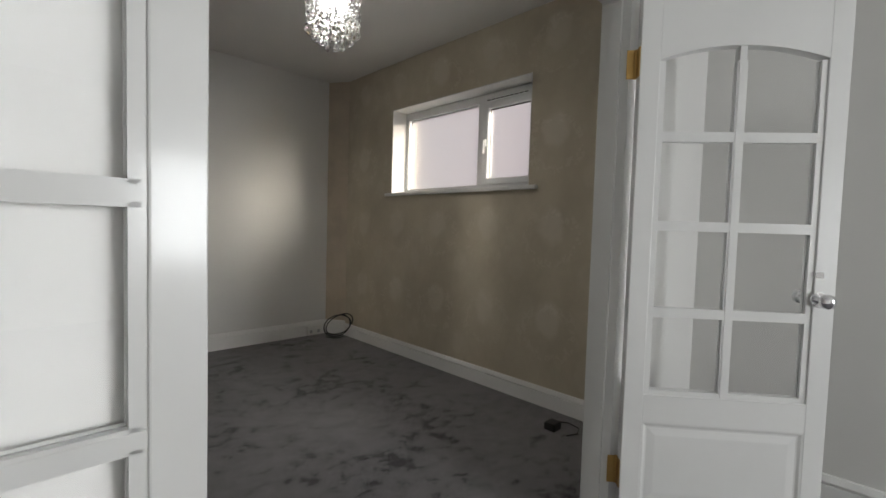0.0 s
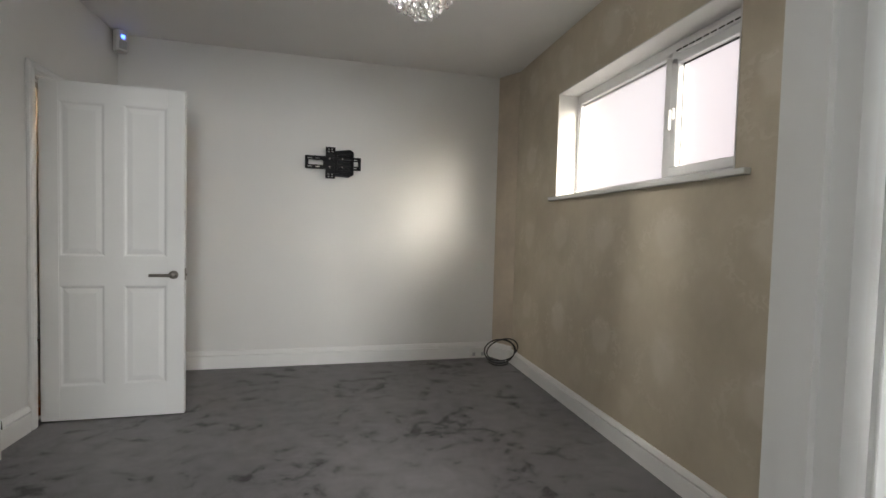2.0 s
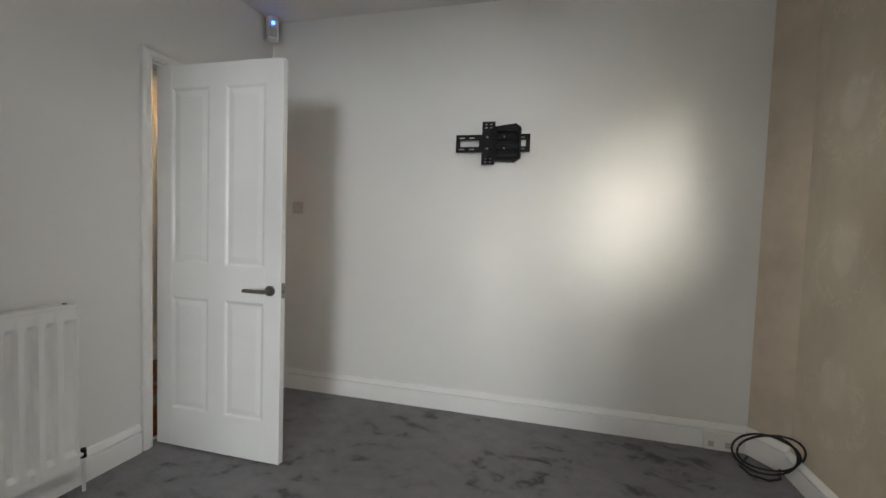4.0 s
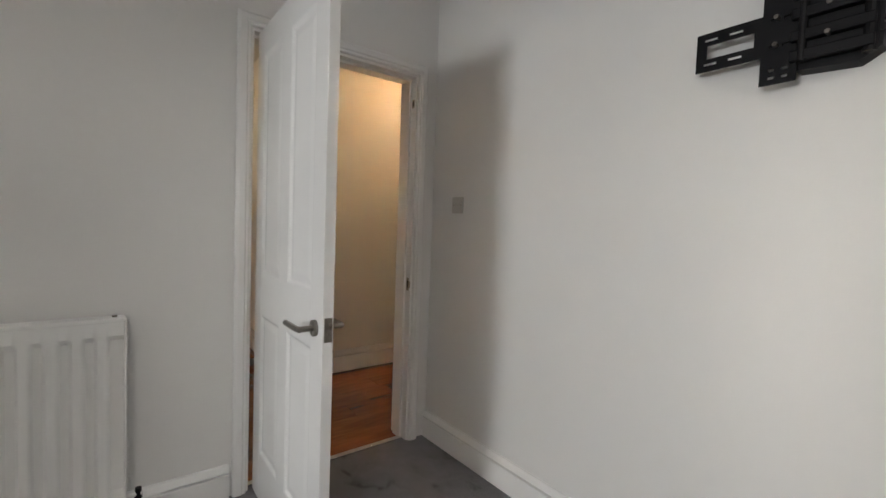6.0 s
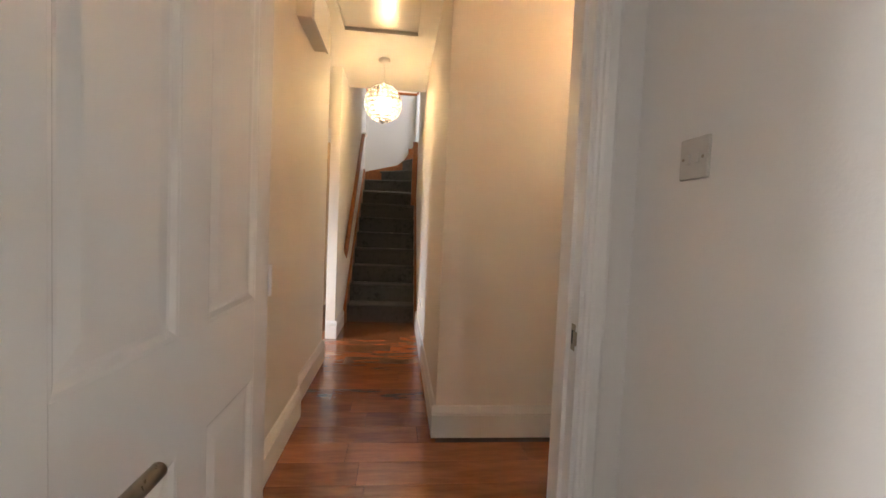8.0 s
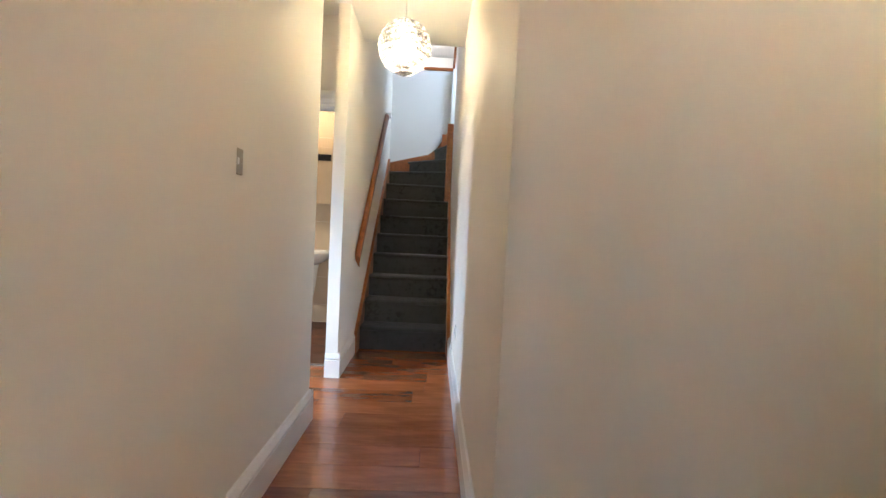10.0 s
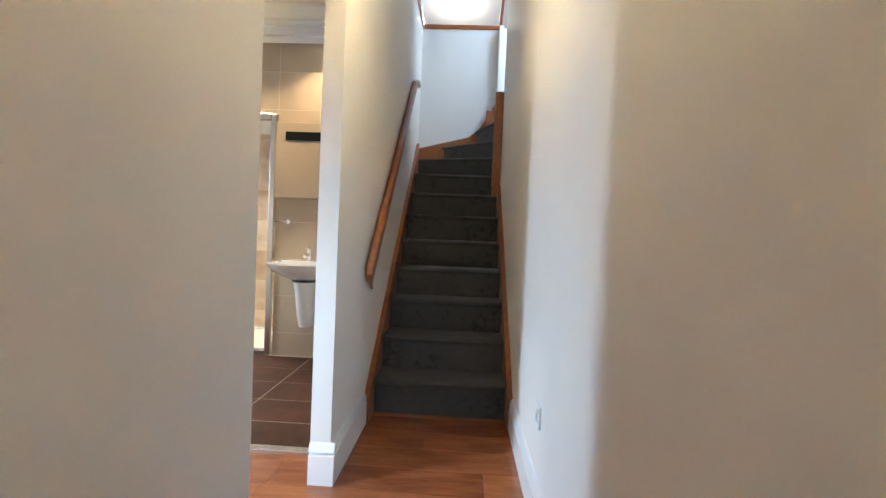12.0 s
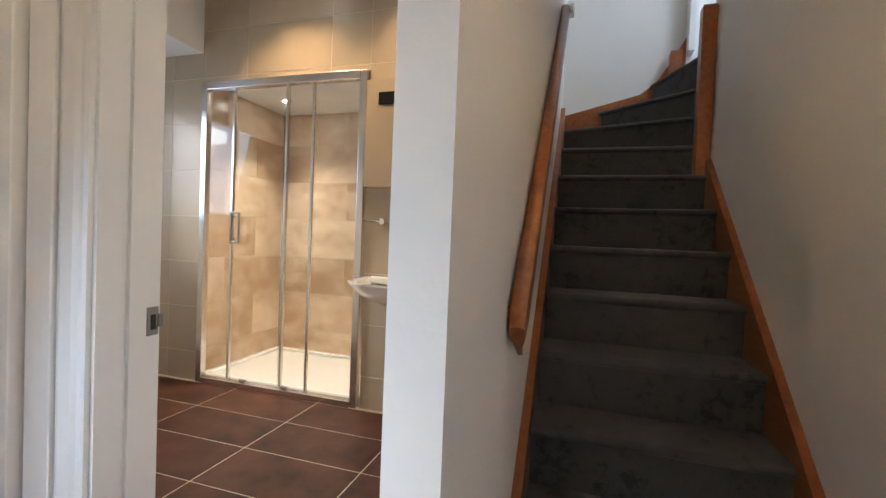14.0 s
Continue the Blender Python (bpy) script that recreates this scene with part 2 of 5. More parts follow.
CERAMIC = plain("white_ceramic", (0.82, 0.81, 0.78), 0.12, 0.6)
GLASS = glass("clear_glass")
SHOWER_GLASS = glass("shower_glass", 0.0, (0.98, 1.0, 0.99))
FROSTED = glass("frosted_glass", 0.55, (1, 1, 1), 1.25)
CRYSTAL = glass("crystal", 0.02, (1, 1, 1), 1.55)
BULB = glow("lit_bulb", (1.0, 0.97, 0.92), 30.0)
HALL_GLOW = glow("lit_hall_bulb", (1.0, 0.74, 0.42), 32.0)
SPOT_GLOW = glow("lit_downlight", (1.0, 0.86, 0.66), 30.0)
BLUE_LED = glow("blue_led", (0.05, 0.12, 1.0), 4.0)
MIRROR = metal("mirror_silver", (0.88, 0.88, 0.86), 0.02)
FLOOR_TILE = tile_mat("brown_floor_tile", (0.030, 0.011, 0.005), (0.115, 0.044, 0.019), 0.48, 4.5, 0.12)
FLOOR_TILE.node_tree.nodes["Principled BSDF"].inputs["Specular IOR Level"].default_value = 0.22
GROUT = plain("pale_grout", (0.62, 0.54, 0.42), 0.8)
WALL_TILE = tile_mat("taupe_wall_tile", (0.40, 0.318, 0.215), (0.46, 0.372, 0.26), 0.32, 2.0, 0.15)
SHOWER_TILE = tile_mat("travertine_tile", (0.38, 0.25, 0.14), (0.70, 0.575, 0.43), 0.25, 5.0, 0.22, 0.03, (0.7, 0.7, 1.15))
BRICK = tile_mat("red_brick", (0.22, 0.09, 0.06), (0.36, 0.17, 0.12), 0.85, 9, 0.3, 0.3)
MORTAR = plain("mortar", (0.40, 0.36, 0.32), 0.9)
ASPHALT = paint("asphalt", (0.06, 0.06, 0.06), 0.9, 0.2, 0.4, 3, 80)
ROOF = paint("slate_roof", (0.10, 0.10, 0.11), 0.6, 0.2, 0.3, 3, 30)
DARK_GLASS = plain("dark_window", (0.03, 0.035, 0.04), 0.08)


# ---- builders ----
def box(bm, x0, x1, y0, y1, z0, z1, bevel=0.0):
    c = bmesh.ops.create_cube(bm, size=1, matrix=Matrix.LocRotScale(
        ((x0 + x1) / 2, (y0 + y1) / 2, (z0 + z1) / 2), None, (abs(x1 - x0), abs(y1 - y0), abs(z1 - z0))))
    if bevel:
        edges = list({e for v in c["verts"] for e in v.link_edges})
        bmesh.ops.bevel(bm, geom=edges, offset=bevel, segments=2, affect="EDGES", profile=0.5)
    return bm


def rod(bm, a, b, r, sides=16, r2=None):
    a, b = Vector(a), Vector(b)
    m = Matrix.Translation((a + b) / 2) @ (b - a).to_track_quat("Z", "Y").to_matrix().to_4x4()
    bmesh.ops.create_cone(bm, cap_ends=True, segments=sides, radius1=r, radius2=r if r2 is None else r2, depth=(b - a).length, matrix=m)
    return bm


def ball(bm, c, r, u=16, v=10, squash=(1, 1, 1)):
    bmesh.ops.create_uvsphere(bm, u_segments=u, v_segments=v, radius=r, matrix=Matrix.LocRotScale(c, None, squash))
    return bm


def prism(bm, pts, axis, a, b):
    """A flat outline pushed from a to b along an axis; the outline's two numbers are the other two axes in order."""
    def put(p, h):
        return {"x": (h, *p), "y": (p[0], h, p[1]), "z": (*p, h)}[axis]
    lo = [bm.verts.new(put(p, a)) for p in pts]
    hi = [bm.verts.new(put(p, b)) for p in pts]
    n = len(pts)
    bm.faces.new(lo)
    bm.faces.new(hi)
    for i in range(n):
        bm.faces.new((lo[i], lo[(i + 1) % n], hi[(i + 1) % n], hi[i]))
    bmesh.ops.recalc_face_normals(bm, faces=bm.faces[:])
    return bm


def lathe(bm, rings, centre=(0, 0, 0), sides=32):
    """rings: (radius, z) from bottom to top."""
    cx, cy, cz = centre
    rows = [[bm.verts.new((cx + r * math.cos(2 * math.pi * k / sides), cy + r * math.sin(2 * math.pi * k / sides), cz + z))
             for k in range(sides)] for r, z in rings]
    for lo, hi in zip(rows, rows[1:]):
        for k in range(sides):
            bm.faces.new((lo[k], lo[(k + 1) % sides], hi[(k + 1) % sides], hi[k]))
    bm.faces.new(rows[0][::-1])
    bm.faces.new(rows[-1])
    return bm


def tube(bm, pts, r, sides=8):
    """A round cable or bar along a line of points."""
    pts = [Vector(p) for p in pts]
    rows = []
    for i, p in enumerate(pts):
        way = (pts[min(i + 1, len(pts) - 1)] - pts[max(i - 1, 0)]).normalized()
        up = Vector((0, 0, 1)) if abs(way.z) < 0.9 else Vector((1, 0, 0))
        s = way.cross(up).normalized()
        u = s.cross(way)
        rows.append([bm.verts.new(p + r * (math.cos(2 * math.pi * k / sides) * s + math.sin(2 * math.pi * k / sides) * u)) for k in range(sides)])
    for lo, hi in zip(rows, rows[1:]):
        for k in range(sides):
            bm.faces.new((lo[k], lo[(k + 1) % sides], hi[(k + 1) % sides], hi[k]))
    bm.faces.new(rows[0][::-1])
    bm.faces.new(rows[-1])
    return bm


def obj(name, bm, mat, smooth=False):
    me = bpy.data.meshes.new(name)
    bm.to_mesh(me)
    bm.free()
    me.materials.append(mat)
    if smooth:
        for p in me.polygons:
            p.use_smooth = True
        me.set_sharp_from_angle(angle=radians(40))
    return new(name, me)


def part(name, bm, mat, parent, label="", smooth=False):
    ob = obj(name, bm, mat, smooth)
    ob.parent = parent
    return tagged(ob, label)


def structure(name, bm, mat, label, category):
    return tagged(obj(name, bm, mat), label, category, kind="structure")


def thing(name, label, category, m=None, group=""):
    ob = new(name)
    if m is not None:
        ob.matrix_world = m
    return tagged(ob, label, category, group)


def B():
    return bmesh.new()


# ---- living room shell ----
RX, RY, RZ = 3.25, -3.40, 2.64
FY, FZ = -3.50, 2.64
DY0, DY1 = -0.966, -0.135
DX = -0.15


def wall_with_opening(name, axis, a0, a1, b0, b1, o0, o1, oz0, oz1, top, mat, label, bottom=0.0):
    """A wall along an axis ('x' or 'y'), a0..a1 thick across, b0..b1 long, with one opening."""
    bm = B()
    for p0, p1, z0, z1 in ((b0, o0, bottom, top), (o1, b1, bottom, top), (o0, o1, oz1, top), (o0, o1, bottom, oz0)):
        if p1 - p0 > 1e-4 and z1 - z0 > 1e-4:
            box(bm, *((a0, a1, p0, p1) if axis == "y" else (p0, p1, a0, a1)), z0, z1)
    return structure(name, bm, mat, label, "wall")


structure("floor", box(B(), -0.045, RX, FY, 0, -0.1, 0), CARPET, "dark grey cut-pile carpet with brushed nap marks", "carpet")
structure("trim", box(B(), -0.060, -0.030, DY0, DY1, -0.002, 0.007, 0.002), ALU, "pale metal threshold strip under the door", "threshold")
structure("ceiling", box(B(), DX, RX + 0.3, FY, 0.12, RZ, RZ + 0.2), CEILING, "plain off-white painted ceiling", "ceiling")
structure("wall_north", box(B(), 0, 3.13, 0, 0.12, 0, RZ), WHITE_WALL, "smooth white emulsion wall with a television bracket", "wall")
structure("wall_corner", prism(B(), [(3.13, 0), (3.13, 0.12), (RX + 0.3, 0.12), (RX + 0.3, -0.2), (RX, -0.2)], "z", 0, RZ), BARE,
          "splayed corner with stripped patchy beige plaster", "wall")
wall_with_opening("wall_east", "y", RX, RX + 0.3, FY, -0.2, -2.455, -0.945, 1.465, 2.215, RZ, WALLPAPER,
                  "beige faded damask wallpaper wall below a high window")
wall_with_opening("wall_west", "y", DX, 0, -9.0, 1.3, DY0 - 0.025, DY1 + 0.025, 0, 2.03, RZ, WHITE_WALL,
                  "white emulsion wall with a doorway and radiator")
LX0, LX1 = 0.943, 2.325
wall_with_opening("wall_south", "x", FY, RY, 0, RX, LX0 - 0.03, LX1 + 0.03, 0, 2.03, RZ, WHITE_WALL,
                  "white wall with a wide glazed double doorway")

# front room behind the double doors
structure("floor_front_room", box(B(), 0, RX, -9.0, FY, -0.1, 0), CARPET, "dark grey carpet of the front room", "carpet")
structure("ceiling_front_room", box(B(), DX, RX + 0.3, -9.3, FY, RZ, RZ + 0.2), CEILING, "plain white ceiling of the front room", "ceiling")
structure("wall_front_east", box(B(), RX, RX + 0.3, -9.0, FY, 0, RZ), WHITE_WALL, "plain white emulsion side wall", "wall")
wall_with_opening("wall_front", "x", -9.3, -9.0, DX, RX + 0.3, 1.75, 3.20, 0.70, 2.32, RZ, WHITE_WALL, "white wall with a wide front window")


SKIRT = [(0, 0), (0.022, 0), (0.022, 0.122), (0.0205, 0.1235), (0.006, 0.1255), (0.006, 0.1355), (0.022, 0.138), (0.021, 0.142), (0.015, 0.156), (0.010, 0.168), (0, 0.172)]


def skirting(a, b, normal, label="white gloss moulded skirting board", mat=None, name="baseboard", tall=0.86):
    """A moulded board on the floor along a wall from a to b; normal points into the room."""
    a, b, n = Vector((*a, 0)), Vector((*b, 0)), Vector((*normal, 0)).normalized()
    bm = B()
    ends = []
    for p in (a, b):
        ends.append([bm.verts.new(p + n * o + Vector((0, 0, z * tall))) for o, z in SKIRT])
    for i in range(len(SKIRT)):
        j = (i + 1) % len(SKIRT)
        bm.faces.new((ends[0][i], ends[0][j], ends[1][j], ends[1][i]))
    bm.faces.new(ends[0])
    bm.faces.new(ends[1][::-1])
    bmesh.ops.recalc_face_normals(bm, faces=bm.faces[:])
    return structure(name, bm, mat or GLOSS_WARM, label, "skirting")


skirting((0.0, 0), (3.13, 0), (0, -1))
skirting((3.13, 0), (RX, -0.2), (-0.2, -0.12))
skirting((RX, -0.19), (RX, RY), (-1, 0), tall=0.73)
skirting((0, RY), (0, DY0 - 0.08), (1, 0))
skirting((0, RY), (LX0 - 0.1, RY), (0, 1))
skirting((LX1 + 0.1, RY), (RX, RY), (0, 1))
skirting((RX, FY), (RX, -9.0), (-1, 0))
skirting((LX1 + 0.1, FY), (RX, FY), (0, -1))


ARCH = [(0, 0), (0, 0.014), (0.006, 0.018), (0.016, 0.016), (0.024, 0.022), (0.050, 0.022), (0.062, 0.016), (0.066, 0.008), (0.066, 0)]


def architrave(plane, at, out, lo, hi, top, label, width=1.0):
    """A moulded surround on one face of a wall round an opening lo..hi. plane: the wall's axis."""
    bm = B()
    path = [(lo, 0), (lo, top), (hi, top), (hi, 0)]
    side = [(-1, 0), (-1, 1), (1, 1), (1, 0)]
    rows = []
    for (p, z), (sx, sz) in zip(path, side):
        row = []
        for w, d in ARCH:
            w *= width
            q, h = p + sx * w, z + sz * w
            row.append(bm.verts.new((at + out * d, q, h) if plane == "x" else (q, at + out * d, h)))
        rows.append(row)
    for r0, r1 in zip(rows, rows[1:]):
        for i in range(len(ARCH) - 1):
            bm.faces.new((r0[i], r0[i + 1], r1[i + 1], r1[i]))
    bm.faces.new(rows[0])
    bm.faces.new(rows[-1][::-1])
    bmesh.ops.recalc_face_normals(bm, faces=bm.faces[:])
    return structure("trim", bm, GLOSS, label, "architrave")


def lining(plane, a0, a1, lo, hi, top, thick, label, stop_at=None):
    """The boards that line an opening through a wall a0..a1 thick; lo and hi are the clear faces."""
    bm = B()
    def put(p0, p1, z0, z1, b0=a0, b1=a1):
        box(bm, *((b0, b1, p0, p1) if plane == "x" else (p0, p1, b0, b1)), z0, z1)
    put(lo - thick, lo, 0, top + thick)
    put(hi, hi + thick, 0, top + thick)
    put(lo, hi, top, top + thick)
    if stop_at:
        if plane == "x":
            put(lo, lo + 0.012, 0, top, *stop_at)
        put(hi - 0.012, hi, 0, top, *stop_at)
        put(lo + 0.012, hi - 0.012, top - 0.012, top, *stop_at)
    return structure("trim", bm, GLOSS, label, "door frame")


lining("x", DX - 0.002, 0.002, DY0, DY1, 2.005, 0.025, "white painted door lining with a stop bead", (-0.115, -0.045))
architrave("x", 0.001, 1, DY0 - 0.012, DY1 + 0.012, 2.018, "white gloss moulded door architrave", 0.85)
architrave("x", DX - 0.001, -1, DY0 - 0.012, DY1 + 0.012, 2.018, "white moulded door architrave on the hall side")
lining("y", FY - 0.002, RY + 0.002, LX0, LX1, 2.0, 0.03, "white painted lining of the double doorway", (-3.47, -3.43))
architrave("y", RY + 0.001, 1, LX0 - 0.012, LX1 + 0.012, 2.013, "white gloss moulded architrave of the double doorway")


# ---- side window ----
def side_window():
    w = tagged(new("window_1"), "white upvc window with frosted panes and an opening sash", "window", kind="structure")
    y0, y1, z0, z1, x = -2.455, -0.945, 1.465, 2.215, 3.405
    bm = B()
    for a, b, c, d in ((y0, y1, z0, z0 + 0.045), (y0, y1, z1 - 0.068, z1), (y0, y0 + 0.045, z0 + 0.045, z1 - 0.045),
                       (y1 - 0.045, y1, z0 + 0.045, z1 - 0.045), (-1.920, -1.848, z0 + 0.045, z1 - 0.045)):
        box(bm, x, x + 0.065, a, b, c, d, 0.006)
    part("window_frame", bm, UPVC, w)
    sash = B()
    a, b, c, d = y0 + 0.04, -1.918, z0 + 0.04, z1 - 0.04
    for p in ((a, b, c, c + 0.05), (a, b, d - 0.085, d), (a, a + 0.05, c + 0.05, d - 0.05), (b - 0.05, b, c + 0.05, d - 0.05)):
        box(sash, x - 0.022, x + 0.04, *p, 0.007)
    s = part("sash", sash, UPVC, w)
    part("pane", box(B(), x + 0.018, x + 0.022, a + 0.048, b - 0.048, c + 0.048, d - 0.083), FROSTED, s, "frosted glass pane").visible_shadow = False
    part("pane", box(B(), x + 0.028, x + 0.032, -1.850, y1 - 0.043, z0 + 0.043, z1 - 0.066), FROSTED, w, "frosted glass pane").visible_shadow = False
    for (p, q, r, t) in ((a + 0.046, b - 0.046, c + 0.046, d - 0.081), (-1.852, y1 - 0.041, z0 + 0.041, z1 - 0.064)):
        bm = B()
        xx = x - 0.004 if p < -2 else x + 0.02
        for k in ((p, q, r, r + 0.006), (p, q, t - 0.011, t), (p, p + 0.006, r + 0.006, t - 0.006), (q - 0.006, q, r + 0.006, t - 0.006)):
            box(bm, xx + 0.012, xx + 0.018, *k)
        part("gasket", bm, GASKET, w, "thin black rubber glazing seal")
    part("trickle_vent", box(B(), x - 0.034, x - 0.021, a + 0.06, b - 0.06, d - 0.040, d - 0.012, 0.004), UPVC, s, "white slotted trickle vent")
    # Vent is solid; black strips give the shade inside its slots.
    slots = B()
    for k in range(9):
        yy = a + 0.075 + k * 0.043
        box(slots, x - 0.0365, x - 0.0335, yy, yy + 0.032, d - 0.029, d - 0.022)
    part("slot_shade", slots, GASKET, s)
    h = B()
    box(h, x - 0.037, x - 0.022, b - 0.040, b - 0.012, 1.80, 1.86, 0.005)
    box(h, x - 0.056, x - 0.037, b - 0.034, b - 0.018, 1.745, 1.85, 0.006)
    part("handle", h, UPVC, s, "white espagnolette window handle")
    part("window_sill", box(B(), 3.215, x + 0.001, -2.53, -0.88, 1.438, 1.4655, 0.006), GLOSS, w, "white gloss window board")


side_window()
rv = B()
box(rv, RX - 0.002, 3.46, -0.9505, -0.944, 1.465, 2.221)
box(rv, RX - 0.002, 3.46, -2.456, -2.4495, 1.465, 2.221)
box(rv, RX - 0.002, 3.46, -2.4495, -0.9505, 2.2145, 2.221)
structure("trim", rv, WHITE_WALL, "white painted plaster window reveal", "reveal")


def front_window():
    w = tagged(new("window_2"), "white framed front window with clear panes", "window", kind="structure")
    bm = B()
    x0, x1, z0, z1 = 1.75, 3.20, 0.70, 2.32
    for a, b, c, d in ((x0, x1, z0, z0 + 0.06), (x0, x1, z1 - 0.06, z1), (x0, x0 + 0.06, z0 + 0.06, z1 - 0.06), (x1 - 0.06, x1, z0 + 0.06, z1 - 0.06),
                       (2.445, 2.505, z0 + 0.06, z1 - 0.06)):
        box(bm, a, b, -9.22, -9.15, c, d, 0.006)
    part("window_frame", bm, UPVC, w)
    for a, b in ((x0 + 0.06, 2.445), (2.505, x1 - 0.06)):
        part("pane", box(B(), a, b, -9.187, -9.183, z0 + 0.06, z1 - 0.06), GLASS, w).visible_shadow = False
    part("window_sill", box(B(), x0 - 0.04, x1 + 0.04, -9.15, -8.95, z0 - 0.025, z0, 0.006), GLOSS, w)


front_window()


# ---- doors ----
def panel_leaf(bm, w, h, t, stile, rails, muntin):
    """A framed leaf in x 0..w, y 0..t, z 0..h: stiles, rails (z0, z1) and a middle muntin."""
    box(bm, 0, stile, 0, t, 0, h, 0.002)
    box(bm, w - stile, w, 0, t, 0, h, 0.002)
    for z0, z1 in rails:
        box(bm, stile, w - stile, 0.0005, t - 0.0005, z0, z1)
    if muntin:
        for (_, z0), (z1, _) in zip(rails, rails[1:]):
            box(bm, w / 2 - muntin / 2, w / 2 + muntin / 2, 0.0005, t - 0.0005, z0, z1)
    return bm


def raised_panel(bm, x0, x1, z0, z1, t):
    """A sunk panel with a sloped, moulded edge on both faces."""
    for face, sgn in ((0.0, 1), (t, -1)):
        steps = [(0.0, 0.001), (0.006, 0.002), (0.014, 0.007), (0.020, 0.008), (0.046, 0.0045), (0.05, 0.0043)]
        rows = []
        for inset, depth in steps:
            y = face + sgn * depth
            rows.append([bm.verts.new(p) for p in ((x0 + inset, y, z0 + inset), (x1 - inset, y, z0 + inset), (x1 - inset, y, z1 - inset), (x0 + inset, y, z1 - inset))])
        for r0, r1 in zip(rows, rows[1:]):
            for k in range(4):
                bm.faces.new((r0[k], r0[(k + 1) % 4], r1[(k + 1) % 4], r1[k]))
        bm.faces.new(rows[-1])
    bmesh.ops.recalc_face_normals(bm, faces=bm.faces[:])
    return bm


def lever(bm, x, z, face, out, reach):
    """A round-rose lever handle; out is the y direction, reach the signed lever length along x."""
    rod(bm, (x, face, z), (x, face + out * 0.009, z), 0.026, 28)
    rod(bm, (x, face + out * 0.008, z), (x, face + out * 0.052, z), 0.0095, 16)
    tube(bm, [(x, face + out * 0.040, z), (x + reach * 0.03, face + out * 0.052, z), (x + reach * 0.12, face + out * 0.054, z),
              (x + reach, face + out * 0.054, z)], 0.0095, 12)
    ball(bm, (x, face + out * 0.050, z), 0.0105, 12, 8)
    return bm


def hall_door():
    W, H, T = 0.752, 1.981, 0.035
    d = tagged(new("door_1"), "open white four-panel door with a satin steel lever handle", "door", kind="structure")
    rails = [(0, 0.20), (0.80, 0.97), (1.87, H)]
    part("leaf", panel_leaf(B(), W, H, T, 0.095, rails, 0.095), GLOSS, d)
    for x0, x1 in ((0.095, W / 2 - 0.0475), (W / 2 + 0.0475, W - 0.095)):
        for z0, z1 in ((0.20, 0.80), (0.97, 1.87)):
            part("panel", raised_panel(B(), x0, x1, z0, z1, T), GLOSS, d)
    part("handle", lever(B(), W - 0.058, 0.865, 0, -1, -0.115), SATIN, d, "satin steel lever handle", True)
    part("handle", lever(B(), W - 0.058, 0.865, T, 1, -0.115), SATIN, d, "satin steel lever handle", True)
    part("latch_plate", box(B(), W - 0.001, W + 0.002, 0.005, T - 0.005, 0.83, 0.905, 0.001), SATIN, d, "steel latch plate on the door edge")
    part("latch_bolt", box(B(), W + 0.001, W + 0.010, 0.011, 0.024, 0.856, 0.872, 0.002), SATIN, d, "sprung steel latch bolt")
    for z in (0.22, 1.0, 1.75):
        hb = B()
        rod(hb, (-0.006, T + 0.001, z - 0.038), (-0.006, T + 0.001, z + 0.038), 0.006, 10)
        box(hb, -0.002, 0.0005, T - 0.032, T, z - 0.038, z + 0.038)
        part("hinge", hb, GLOSS if z < 1.5 else BLACK, d, "butt hinge")
    d.matrix_world = pose(0.012, -0.950, 0.012, 0, 0, 0)


hall_door()
kp = thing("strike_plate", "small dark steel strike plate let into the door frame", "strike plate")
part("plate", box(B(), -0.034, -0.012, DY1 - 0.002, DY1 + 0.001, 0.845, 0.915), OLD_BRASS, kp)
part("lip", box(B(), -0.014, 0.003, DY1 - 0.006, DY1 - 0.001, 0.862, 0.898, 0.001), OLD_BRASS, kp)
# Plate is not cut; a black block gives the shade of the hole.
part("mortice_shade", box(B(), -0.029, -0.017, DY1 - 0.0035, DY1 - 0.0021, 0.862, 0.898), GASKET, kp, "black block for the shade in the latch hole")
kp2 = thing("catch_plate", "small dark old catch high on the door frame", "catch")
part("plate", box(B(), -0.034, -0.014, DY1 - 0.002, DY1 + 0.001, 1.845, 1.89), OLD_BRASS, kp2)
# Shade of the catch hole, laid on as a black block.
part("hole", box(B(), -0.029, -0.019, DY1 - 0.0035, DY1 - 0.0021, 1.855, 1.88), GASKET, kp2, "black block for the shade in the latch hole")


